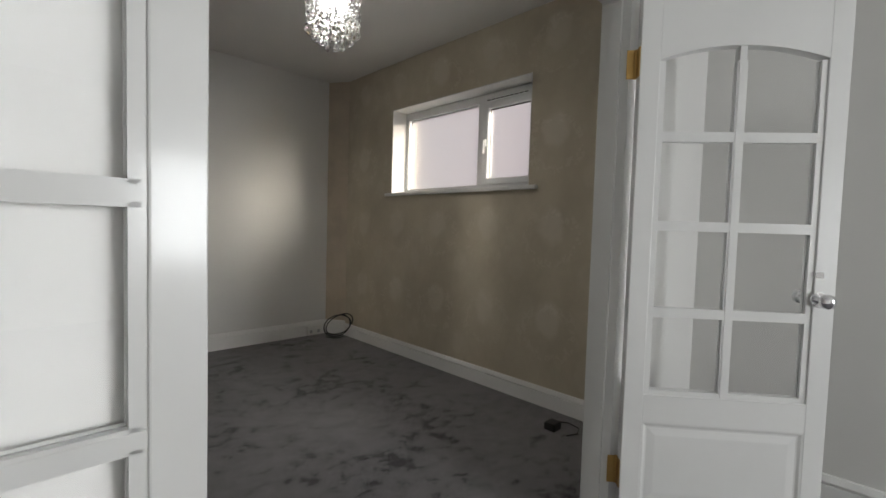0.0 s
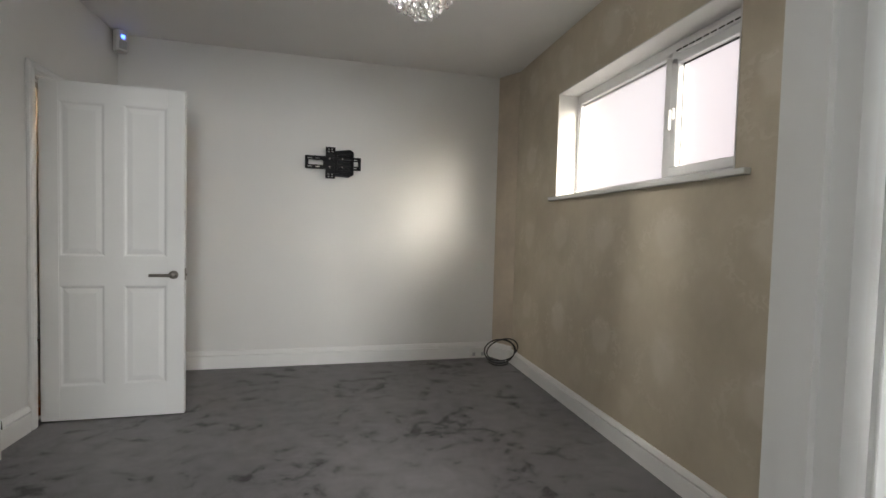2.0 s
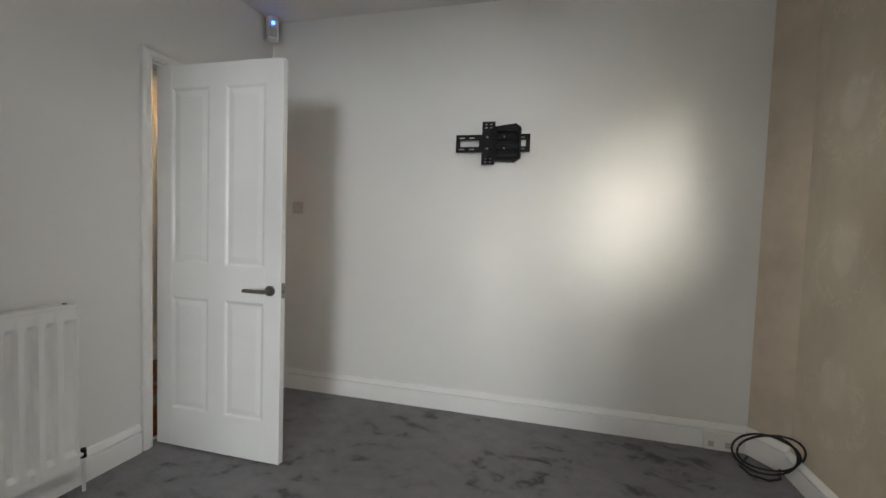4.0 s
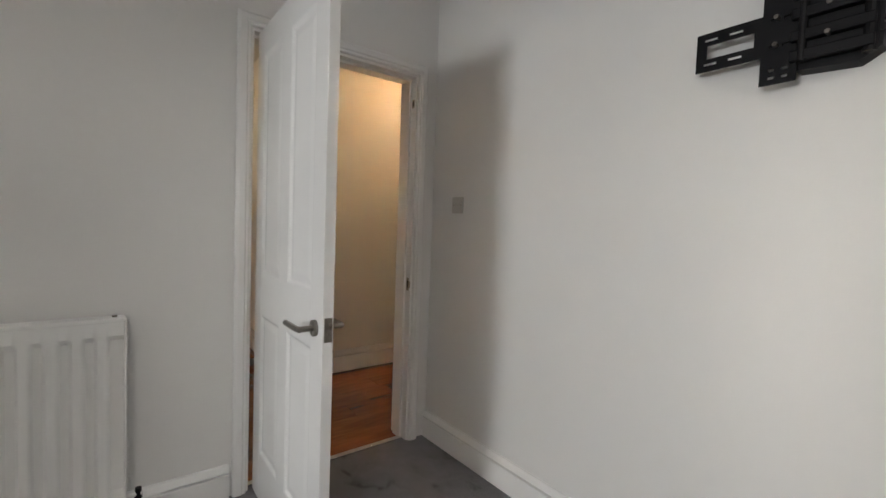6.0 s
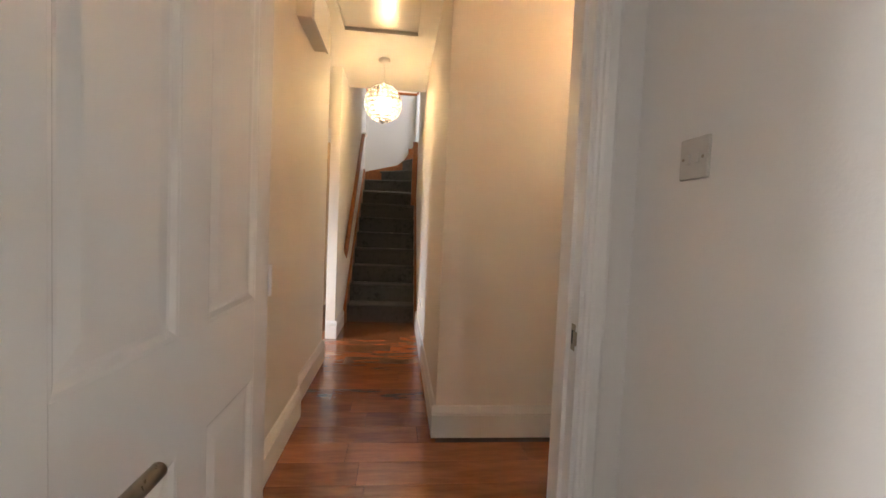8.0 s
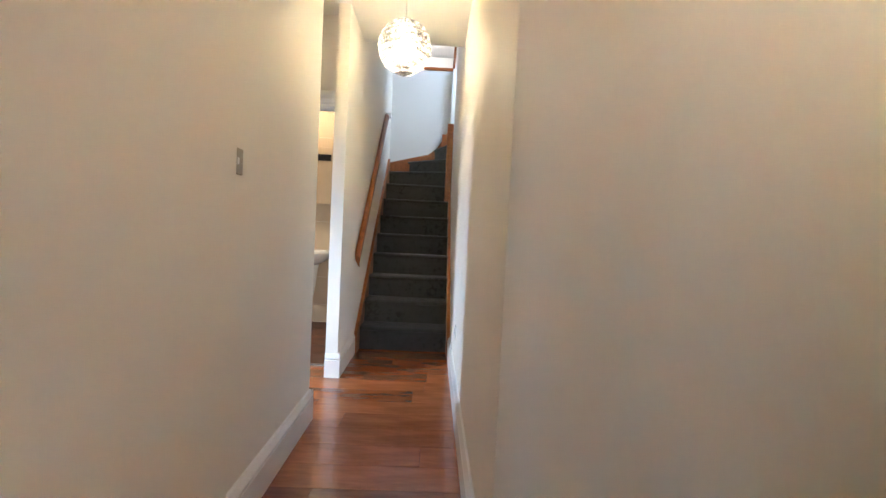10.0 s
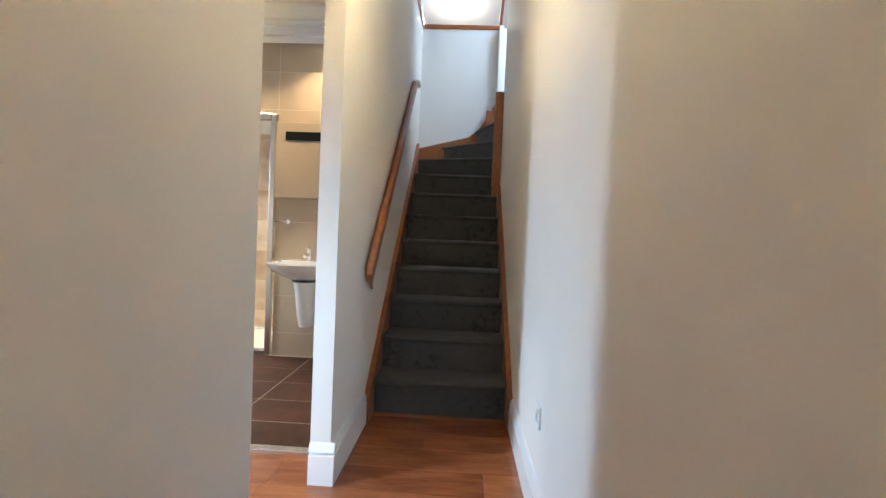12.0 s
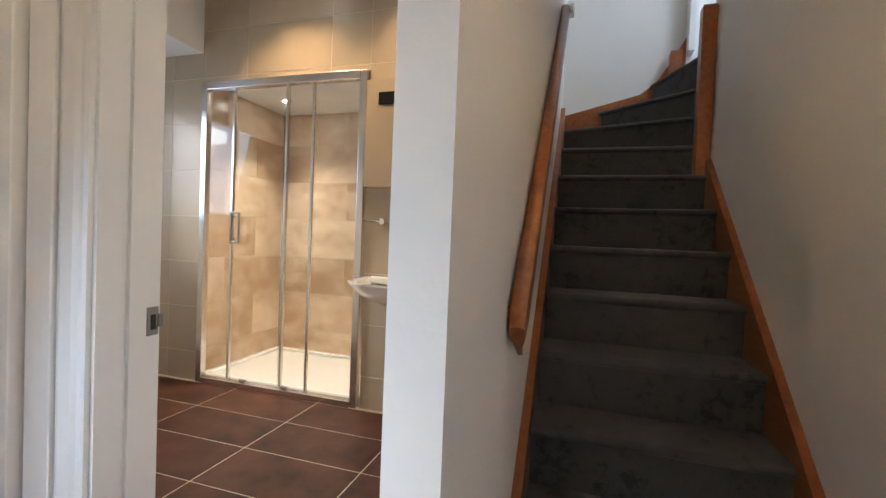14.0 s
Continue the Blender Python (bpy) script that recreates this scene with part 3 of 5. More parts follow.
def french_leaf(name, label, hinge, angle, mirror):
    """A glazed leaf: x from the hinge to the free edge, y 0..t; eight panes under a shallow arch over one panel."""
    W, H, T, S = 0.676, 1.975, 0.04, 0.068
    d = tagged(new(name), label, "door", kind="structure")
    g0, g1, rise = 0.575, 1.75, 0.045
    bm = B()
    box(bm, 0, S, 0, T, 0, H, 0.003)
    box(bm, W - S, W, 0, T, 0, H, 0.003)
    box(bm, S, W - S, 0.0005, T - 0.0005, 0, 0.17)
    box(bm, S, W - S, 0.0005, T - 0.0005, 0.475, g0)
    arch = [(S + (W - 2 * S) * k / 20, g1 + rise * (1 - (k / 10 - 1) ** 2)) for k in range(21)]
    prism(bm, [(S, H)] + arch + [(W - S, H)], "y", 0.0005, T - 0.0005)
    part("leaf", bm, GLOSS, d)
    part("panel", raised_panel(B(), S, W - S, 0.17, 0.475, T), GLOSS, d)
    rows = [0.575, 0.872, 1.178, 1.487, 1.77]
    mx = W / 2
    bars = B()
    box(bars, mx - 0.011, mx + 0.011, 0.004, T - 0.004, g0, g1 + rise)
    for z in rows[1:4]:
        box(bars, S, W - S, 0.005, T - 0.005, z - 0.011, z + 0.011)
    part("glazing_bar", bars, GLOSS, d)
    beads = B()
    for x0, x1 in ((S, mx - 0.011), (mx + 0.011, W - S)):
        for k in range(4):
            z0, z1 = rows[k] + (0.011 if k else 0), rows[k + 1] - 0.011 if k < 3 else g1 - 0.004
            for y0, y1 in ((0.006, 0.017), (T - 0.017, T - 0.006)):
                for a, b, c, e in ((x0, x0 + (0.02 if x0 == S else 0.006), z0, z1), (x1 - (0.02 if x1 == W - S else 0.006), x1, z0, z1), (x0 + 0.006, x1 - 0.006, z0, z0 + (0.006 if k else 0.018))) + (
                        ((x0 + 0.006, x1 - 0.006, z1 - 0.006, z1),) if k < 3 else ()):
                    box(beads, a, b, y0, y1, c, e)
    part("bead", beads, GLOSS, d)
    for x0, x1 in ((S, mx - 0.011), (mx + 0.011, W - S)):
        for k in range(4):
            z0 = rows[k]
            z1 = rows[k + 1] if k < 3 else g1 + rise + 0.01
            part("pane", box(B(), x0 - 0.004, x1 + 0.004, T / 2 - 0.002, T / 2 + 0.002, z0, z1), GLASS, d, "clear glass pane").visible_shadow = False
    for z in (0.275, 1.745):
        hb = B()
        yy = T
        rod(hb, (-0.004, yy, z - 0.05), (-0.004, yy, z + 0.05), 0.007, 12)
        box(hb, -0.003, 0.0006, 0.003, T - 0.003, z - 0.05, z + 0.05)
        box(hb, -0.034, -0.004, yy - 0.002, yy + 0.002, z - 0.05, z + 0.05)
        part("hinge", hb, BRASS, d, "worn brass butt hinge")
    if not mirror:
        for face, out in ((0, -1), (T, 1)):
            kb = B()
            rod(kb, (W - 0.055, face, 0.94), (W - 0.055, face + out * 0.008, 0.94), 0.026, 24)
            rod(kb, (W - 0.055, face + out * 0.008, 0.94), (W - 0.055, face + out * 0.03, 0.94), 0.011, 16)
            ball(kb, (W - 0.055, face + out * 0.045, 0.94), 0.026, 20, 12, (1, 0.72, 1))
            part("knob", kb, CHROME, d, "round chrome door knob", True)
            part("keyhole", box(B(), W - 0.068, W - 0.042, min(face, face + out * 0.004), max(face, face + out * 0.004), 1.015, 1.035, 0.001), CHROME, d)
    d.matrix_world = Matrix.Translation((*hinge, 0.012)) @ pose(0, 0, 0, 0, 0, angle) @ Matrix.Translation((0.004, -T, 0))


french_leaf("door_2", "open white arched glazed door with eight clear panes", (2.335, -3.52), -50, False)
french_leaf("door_3", "folded back white glazed door with bevelled beads", (0.945, -3.546), 180.4, True)


# ---- living room things ----
def radiator():
    r = thing("radiator", "white enamelled ribbed panel radiator under the wall", "radiator")
    y1, z0, z1, x0, x1 = -1.41, 0.14, 0.83, 0.045, 0.105
    length = 1.0
    y0 = y1 - length
    for face, back in ((x1, x1 - 0.018), (x0, x0 + 0.018)):
        bm = B()
        out = 1 if face == x1 else -1
        def depth(y, z):
            k = (y1 - 0.034 - y) / 0.0667
            flute = 0.5 - 0.5 * math.cos(2 * math.pi * k)
            flute = min(1, max(0, (flute - 0.25) * 1.9))
            if y > y1 - 0.035 or y < y0 + 0.035:
                flute = 0
            zz = min(z - (z0 + 0.05), (z1 - 0.05) - z)
            return face - out * 0.021 * (1 - flute) * min(1, max(0, zz / 0.02))
        cols = [y0 + length * k / 180 for k in range(181)]
        zs = [z0, z0 + 0.05, z0 + 0.058, z0 + 0.07, z1 - 0.07, z1 - 0.058, z1 - 0.05, z1]
        grid = [[bm.verts.new((depth(y, z), y, z)) for z in zs] for y in cols]
        for c0, c1 in zip(grid, grid[1:]):
            for k in range(len(zs) - 1):
                bm.faces.new((c0[k], c1[k], c1[k + 1], c0[k + 1]))
        bmesh.ops.recalc_face_normals(bm, faces=bm.faces[:])
        part("panel", bm, RAD_PAINT, r, smooth=True)
    part("top_grille", box(B(), x0 - 0.002, x1 + 0.002, y0, y1, z1 - 0.004, z1 + 0.012, 0.004), RAD_PAINT, r)
    for y in (y0, y1):
        part("side_panel", box(B(), x0 - 0.003, x1 + 0.003, y - 0.004, y + 0.004, z0, z1 + 0.006, 0.003), RAD_PAINT, r)
    for y in (y0 + 0.2, y1 - 0.2):
        part("bracket", box(B(), 0.0, x0 + 0.004, y - 0.02, y + 0.02, z0 + 0.1, z1 - 0.1), RAD_PAINT, r)
    v = B()
    rod(v, (0.075, y1 + 0.003, z0 + 0.03), (0.075, y1 + 0.05, z0 + 0.03), 0.010, 12)
    rod(v, (0.075, y1 + 0.04, 0.0), (0.075, y1 + 0.04, z0 + 0.03), 0.0075, 10)
    part("pipe", v, RAD_PAINT, r, "white painted pipe tail")
    cap = B()
    rod(cap, (0.075, y1 + 0.04, z0 + 0.012), (0.075, y1 + 0.04, z0 + 0.052), 0.013, 14, 0.010)
    part("valve_cap", cap, BLACK, r, "black lockshield valve cap")
    bl = B()
    rod(bl, (0.075, y1 - 0.03, z1 + 0.008), (0.075, y1 - 0.03, z1 + 0.018), 0.008, 10)
    part("bleed_valve", bl, SATIN, r)


radiator()


def tv_bracket():
    """A folded wall arm for a television: slotted rail, plate and arm body."""
    t = thing("tv_bracket", "black steel swing-arm television wall bracket, no screen", "bracket")
    zc = 1.745
    def slab(bm, x0, x1, y0, y1, z0, z1, holes):
        xs = sorted({x0, x1, *[h[0] for h in holes], *[h[1] for h in holes]})
        zs = sorted({z0, z1, *[h[2] for h in holes], *[h[3] for h in holes]})
        for a, b in zip(xs, xs[1:]):
            for c, d in zip(zs, zs[1:]):
                if not any(h[0] - 1e-6 <= a and b <= h[1] + 1e-6 and h[2] - 1e-6 <= c and d <= h[3] + 1e-6 for h in holes):
                    box(bm, a, b, y0, y1, c, d)
    rail = B()
    holes = [(1.425, 1.545, zc - 0.020, zc + 0.020)]
    for x in (1.418, 1.482):
        holes += [(x, x + 0.035, zc + 0.031, zc + 0.039), (x, x + 0.035, zc - 0.039, zc - 0.031)]
    holes += [(1.800, 1.835, zc - 0.02, zc + 0.02), (1.80, 1.825, zc + 0.031, zc + 0.039), (1.80, 1.825, zc - 0.039, zc - 0.031)]
    slab(rail, 1.398, 1.86, -0.062, -0.056, zc - 0.055, zc + 0.055, holes)
    part("rail", rail, BLACK, t, "black slotted cross rail")
    plate = B()
    holes = []
    for dz in (-0.115, -0.095, -0.035, 0.035, 0.095, 0.115):
        holes += [(1.583, 1.598, zc + dz - 0.004, zc + dz + 0.004), (1.612, 1.627, zc + dz - 0.004, zc + dz + 0.004)]
    slab(plate, 1.565, 1.645, -0.070, -0.064, zc - 0.132, zc + 0.132, holes)
    part("vertical_plate", plate, BLACK, t, "black drilled vertical plate")
    body = B()
    prism(body, [(1.64, zc - 0.105), (1.76, zc - 0.112), (1.80, zc - 0.085), (1.80, zc + 0.10), (1.77, zc + 0.122), (1.64, zc + 0.105)], "y", -0.054, -0.001)
    part("wall_plate", body, BLACK, t)
    arms = B()
    for z in (zc - 0.075, zc - 0.025, zc + 0.03, zc + 0.08):
        box(arms, 1.63, 1.79, -0.085, -0.055, z - 0.014, z + 0.014, 0.004)
    rod(arms, (1.78, -0.068, zc - 0.10), (1.78, -0.068, zc + 0.105), 0.014, 12)
    rod(arms, (1.655, -0.078, zc - 0.09), (1.655, -0.078, zc + 0.095), 0.010, 12)
    part("arm", arms, BLACK, t, "folded black steel arms")
    for z in (zc - 0.035, zc + 0.035):
        for x in (1.60, 1.705):
            part("bolt", rod(B(), (x, -0.090, z), (x, -0.070, z), 0.006, 8), SATIN, t)


tv_bracket()


def switch_plate(name, label, cx, cz, wall_y, out, mat, rocker_mat, count=1, group=""):
    s = thing(name, label, "switch", group=group)
    y0, y1 = sorted((wall_y, wall_y + out * 0.009))
    part("plate", box(B(), cx - 0.043, cx + 0.043, y0, y1, cz - 0.043, cz + 0.043, 0.003), mat, s)
    for k in range(count):
        x = cx + (k - (count - 1) / 2) * 0.028
        ya, yb = sorted((wall_y + out * 0.007, wall_y + out * 0.0135))
        part("rocker", box(B(), x - 0.006, x + 0.006, ya, yb, cz - 0.011, cz + 0.011, 0.002), rocker_mat, s)
    for k in (-1, 1):
        ya, yb = sorted((wall_y + out * 0.0085, wall_y + out * 0.0102))
        part("screw", rod(B(), (cx + k * 0.030, ya, cz), (cx + k * 0.030, yb, cz), 0.0035, 10), GREY_PLASTIC if mat is PLASTIC else OLD_BRASS, s)
    return s


switch_plate("light_switch", "white plastic double light switch on the white wall", 0.230, 1.322, 0, -1, OFF_PLASTIC, OFF_PLASTIC, 2)


def pir_sensor():
    s = thing("alarm_sensor", "white alarm motion sensor with blue light in the corner", "sensor", pose(0.055, -0.085, 2.555, 0, 0, 45) @ Matrix.Scale(1.4, 4))
    bm = B()
    prism(bm, [(-0.028, 0.018), (0.028, 0.018), (0.028, -0.018), (0.018, -0.030), (-0.018, -0.030), (-0.028, -0.018)], "z", -0.055, 0.055)
    part("body", bm, PLASTIC, s)
    part("lens", box(B(), -0.018, 0.018, -0.033, -0.0295, -0.045, 0.0, 0.001), GREY_PLASTIC, s, "milky fresnel lens")
    part("indicator", box(B(), -0.008, 0.008, -0.0325, -0.0295, 0.012, 0.030), BLUE_LED, s, "lit blue indicator light")
    part("mount", box(B(), -0.014, 0.014, 0.018, 0.045, -0.02, 0.02), PLASTIC, s)


pir_sensor()


def cable_coil():
    c = thing("cable_coil", "loose coil of black aerial cable in the corner", "cable")
    bm = B()
    pts = []
    for k in range(130):
        a = 2 * math.pi * k / 56
        r = 0.135 + 0.012 * math.sin(a * 0.7 + 1) + 0.010 * math.sin(2.3 * a)
        tilt = 1.08
        u, w = r * math.cos(a), r * math.sin(a)
        pts.append((3.11 + u * 0.92 + 0.01 * math.sin(a * 0.5), -0.30 - 0.03 * math.cos(a) + w * math.cos(tilt) * -0.9, max(0.007, 0.135 + w * math.sin(tilt) * 1.0)))
    tube(bm, pts, 0.0055, 8)
    part("loop", bm, BLACK_PVC, c, smooth=True)
    tail = B()
    tube(tail, [(3.10, -0.10, 0.02), (3.07, -0.14, 0.012), (3.03, -0.20, 0.010), (3.05, -0.28, 0.008), (3.12, -0.31, 0.008), (3.18, -0.28, 0.009), (3.21, -0.20, 0.02)], 0.0055, 8)
    part("tail", tail, BLACK_PVC, c, smooth=True)


cable_coil()
sk = thing("skirting_socket", "white double socket outlet on the skirting board", "socket")
part("backbox", box(B(), 2.90, 3.055, -0.048, -0.0225, 0.012, 0.10, 0.003), PLASTIC, sk)
part("faceplate", box(B(), 2.898, 3.057, -0.056, -0.0485, 0.010, 0.102, 0.003), PLASTIC, sk)
for x in (2.935, 3.02):
    part("outlet", box(B(), x - 0.014, x + 0.014, -0.0575, -0.0562, 0.03, 0.062), GREY_PLASTIC, sk)
ad = thing("power_adapter", "small black power adapter with a lead on the carpet", "adapter")
part("body", box(B(), 2.955, 3.035, -2.90, -2.83, 0.0, 0.045, 0.006), BLACK_PVC, ad)
cb = B()
tube(cb, [(3.035, -2.86, 0.02), (3.09, -2.84, 0.008), (3.13, -2.89, 0.006), (3.11, -2.97, 0.006), (3.04, -3.00, 0.006), (2.97, -2.97, 0.006)], 0.004, 8)
part("lead", cb, BLACK_PVC, ad, smooth=True)


def drop_mesh(name, h, r):
    bm = B()
    lathe(bm, [(r * 0.25, 0), (r * 0.85, h * 0.10), (r, h * 0.25), (r * 0.65, h * 0.55), (r * 0.25, h * 0.9), (r * 0.1, h)], sides=8)
    me = bpy.data.meshes.new(name)
    bm.to_mesh(me)
    bm.free()
    me.materials.append(CRYSTAL)
    return me


def chandelier():
    rng = random.Random(7)
    cx, cy = 2.01, -2.0
    c = thing("chandelier", "round ceiling chandelier of hanging crystal drops, lit", "chandelier")
    part("ceiling_plate", lathe(B(), [(0.13, 0), (0.14, 0.006), (0.14, 0.02), (0.12, 0.025)], (cx, cy, RZ - 0.025)), CHROME, c, "chrome ceiling plate", True)
    fr = B()
    for r, z in ((0.135, 2.47), (0.095, 2.44), (0.05, 2.41)):
        tube(fr, [(cx + r * math.cos(2 * math.pi * k / 32), cy + r * math.sin(2 * math.pi * k / 32), z) for k in range(33)], 0.004, 6)
    for k in range(6):
        a = math.pi * k / 3
        rod(fr, (cx + 0.12 * math.cos(a), cy + 0.12 * math.sin(a), 2.47), (cx + 0.12 * math.cos(a), cy + 0.12 * math.sin(a), RZ - 0.02), 0.003, 6)
    part("frame", fr, CHROME, c)
    for k in range(3):
        a = 2 * math.pi * k / 3
        part("bulb", ball(B(), (cx + 0.055 * math.cos(a), cy + 0.055 * math.sin(a), 2.36), 0.026, 14, 10, (1, 1, 1.4)), BULB, c, "lit bulb", True)
    drop, bead = drop_mesh("drop", 0.055, 0.013), drop_mesh("bead", 0.026, 0.011)
    for r, n, top, low in ((0.138, 22, 2.47, 2.195), (0.098, 15, 2.44, 2.15), (0.052, 8, 2.41, 2.125)):
        for k in range(n):
            a = 2 * math.pi * (k + 0.3 * rng.random()) / n
            x, y = cx + r * math.cos(a), cy + r * math.sin(a)
            z = low + rng.uniform(-0.008, 0.012)
            for me, zz in [(drop, z)] + [(bead, z + 0.060 + 0.031 * j) for j in range(int((top - z - 0.06) / 0.031))]:
                o = new("drop" if me is drop else "bead", me)
                o.parent = c
                o.location = (x, y, zz)
                o.rotation_euler = (0, 0, rng.uniform(0, 6))


chandelier()

# ---- hall shell ----
HZ = 2.67
HY0, HY1 = -1.215, -0.37
VX = -1.266
LOBX, LOBY = -2.60, -2.45
PX = -3.32
BX = -3.50
structure("floor_hall", box(B(), -4.03, DX, LOBY, 1.3, -0.12, -0.012), SUBFLOOR, "dark underlay below the laminate planks", "floor")
structure("wall_hall_right", box(B(), -5.60, VX - 0.12, HY1, HY1 + 0.12, 0, 5.0), CREAM_WALL, "cream painted wall beside hall and stairs", "wall")
structure("wall_vestibule", box(B(), VX - 0.12, VX, HY1, 1.3, 0, HZ), CREAM_WALL, "cream painted wall facing the doorway", "wall")
structure("wall_vestibule_end", box(B(), VX - 0.12, 0, 1.3, 1.42, 0, HZ), CREAM_WALL, "cream painted end wall", "wall")
structure("wall_hall_left", box(B(), LOBX, DX, HY0 - 0.12, HY0, 0, HZ), CREAM_WALL, "cream painted hall wall with a brass switch", "wall")
structure("wall_lobby_side", box(B(), LOBX, LOBX + 0.12, LOBY - 0.1, HY0 - 0.12, 0, HZ), CREAM_WALL, "cream painted lobby wall", "wall")
wall_with_opening("wall_lobby_end", "x", LOBY - 0.1, LOBY, -3.68, LOBX, -2.82, -2.61, 0.1, 1.50, HZ, CREAM_WALL, "cream wall with a bright glazed opening")
BO0, BO1 = -2.12, -1.335
wall_with_opening("wall_bath_door", "y", BX - 0.16, BX, LOBY - 0.1, -1.303, BO0 - 0.025, BO1 + 0.025, 0, 2.02, HZ, CREAM_WALL, "cream wall with the bathroom doorway")
structure("wall_stair_left", box(B(), -6.2, PX, -1.303, HY0, 0, 5.0), CREAM_WALL, "cream stair wall ending in a square pier", "wall")
structure("wall_stair_back", box(B(), -6.32, -6.2, -1.303, 0.7, 0, 3.30), WHITE_WALL, "white wall at the turn of the stairs", "wall")
# Opening added for the assumed landing window, out of view.
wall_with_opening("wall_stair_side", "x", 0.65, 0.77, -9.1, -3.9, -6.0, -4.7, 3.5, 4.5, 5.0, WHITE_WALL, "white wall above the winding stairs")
hc = B()
hx0, hx1, hy0, hy1 = -2.47, -1.55, -1.09, -0.52
box(hc, -3.93, hx0, -3.1, HY1, HZ, HZ + 0.28)
box(hc, hx1, DX, -3.1, 1.3, HZ, HZ + 0.28)
box(hc, hx0, hx1, -3.1, hy0, HZ, HZ + 0.28)
box(hc, hx0, hx1, hy1, HY1, HZ, HZ + 0.28)
box(hc, hx0, hx1, hy0, hy1, HZ + 0.075, HZ + 0.28)
structure("ceiling_hall", hc, CEILING, "off-white hall ceiling with a recessed hatch", "ceiling")
structure("wall_stair_header", box(B(), -3.93, -3.80, HY0, HY1, HZ + 0.28, 5.0), WHITE_WALL, "white wall over the end of the hall ceiling", "wall")
structure("ceiling_landing", box(B(), -9.1, -3.8, -2.6, 0.77, 4.60, 4.8), CEILING, "white sloping landing ceiling", "ceiling")
structure("floor_landing", box(B(), -9.1, -6.32, -2.6, 0.65, 3.05, 3.30), STAIR_CARPET, "dark carpeted landing floor", "carpet")
structure("wall_landing_end", box(B(), -9.2, -9.1, -2.6, 0.77, 3.05, 4.8), WHITE_WALL, "white wall at the end of the landing", "wall")
structure("wall_landing_side", box(B(), -9.1, -6.2, -2.6, -2.48, 3.05, 4.8), WHITE_WALL, "white wall of the landing", "wall")

skirting((LOBX - 0.005, HY0), (-1.52, HY0), (0, 1), tall=1.02)
skirting((-1.52, HY0 + 0.045), (DX, HY0 + 0.045), (0, 1), tall=1.02)
structure("trim", box(B(), -1.52, DX, HY0, HY0 + 0.045, 0, HZ), CREAM_WALL, "boarded strip in front of the hall wall", "wall panel")
skirting((VX - 0.0, HY1), (-3.96, HY1), (0, -1), tall=1.02)
skirting((VX, HY1 - 0.022), (VX, 1.3), (1, 0), tall=1.02)
skirting((PX, HY0), (-3.93, HY0), (0, 1), tall=1.02)
skirting((PX, -1.303), (PX, HY0 + 0.022), (1, 0), tall=1.02)
skirting((LOBX, HY0 + 0.02), (LOBX, LOBY), (-1, 0), tall=1.02)
fr = B()
for a, b, c, d in ((hx0, hx1, hy0 - 0.03, hy0), (hx0, hx1, hy1, hy1 + 0.03), (hx0 - 0.03, hx0, hy0 - 0.03, hy1 + 0.03), (hx1, hx1 + 0.03, hy0 - 0.03, hy1 + 0.03)):
    box(fr, a, b, c, d, HZ - 0.006, HZ + 0.06, 0.003)
hatch = thing("ceiling_hatch", "glossy white boarded ceiling hatch with a raised frame", "hatch")
part("frame", fr, GLOSS, hatch)
part("panel", box(B(), hx0, hx1, hy0, hy1, HZ + 0.022, HZ + 0.044), GLOSS, hatch, "glossy white hatch panel")
bx = thing("boxed_housing", "cream painted boxed housing high on the wall", "housing")
part("box", box(B(), -1.72, -1.26, HY0 + 0.045, HY0 + 0.12, 2.20, 2.42, 0.004), CREAM_WALL, bx)
part("lid", box(B(), -1.72, -1.26, HY0 + 0.12, HY0 + 0.135, 2.19, 2.43, 0.003), GLOSS_WARM, bx)


# ---- hall things ----
switch_plate("hall_switch", "aged brass light switch with white rocker on cream wall", -1.607, 1.294, HY0, 1, OLD_BRASS, PLASTIC)
so = thing("wall_socket", "white single socket plate low on the cream wall", "socket")
part("plate", box(B(), -3.225, -3.139, HY1 - 0.009, HY1, 0.36, 0.446, 0.003), PLASTIC, so)
part("rocker", box(B(), -3.165, -3.155, HY1 - 0.013, HY1 - 0.008, 0.415, 0.432, 0.001), PLASTIC, so)
part("outlet", box(B(), -3.20, -3.17, HY1 - 0.0102, HY1 - 0.0092, 0.378, 0.405), GREY_PLASTIC, so)


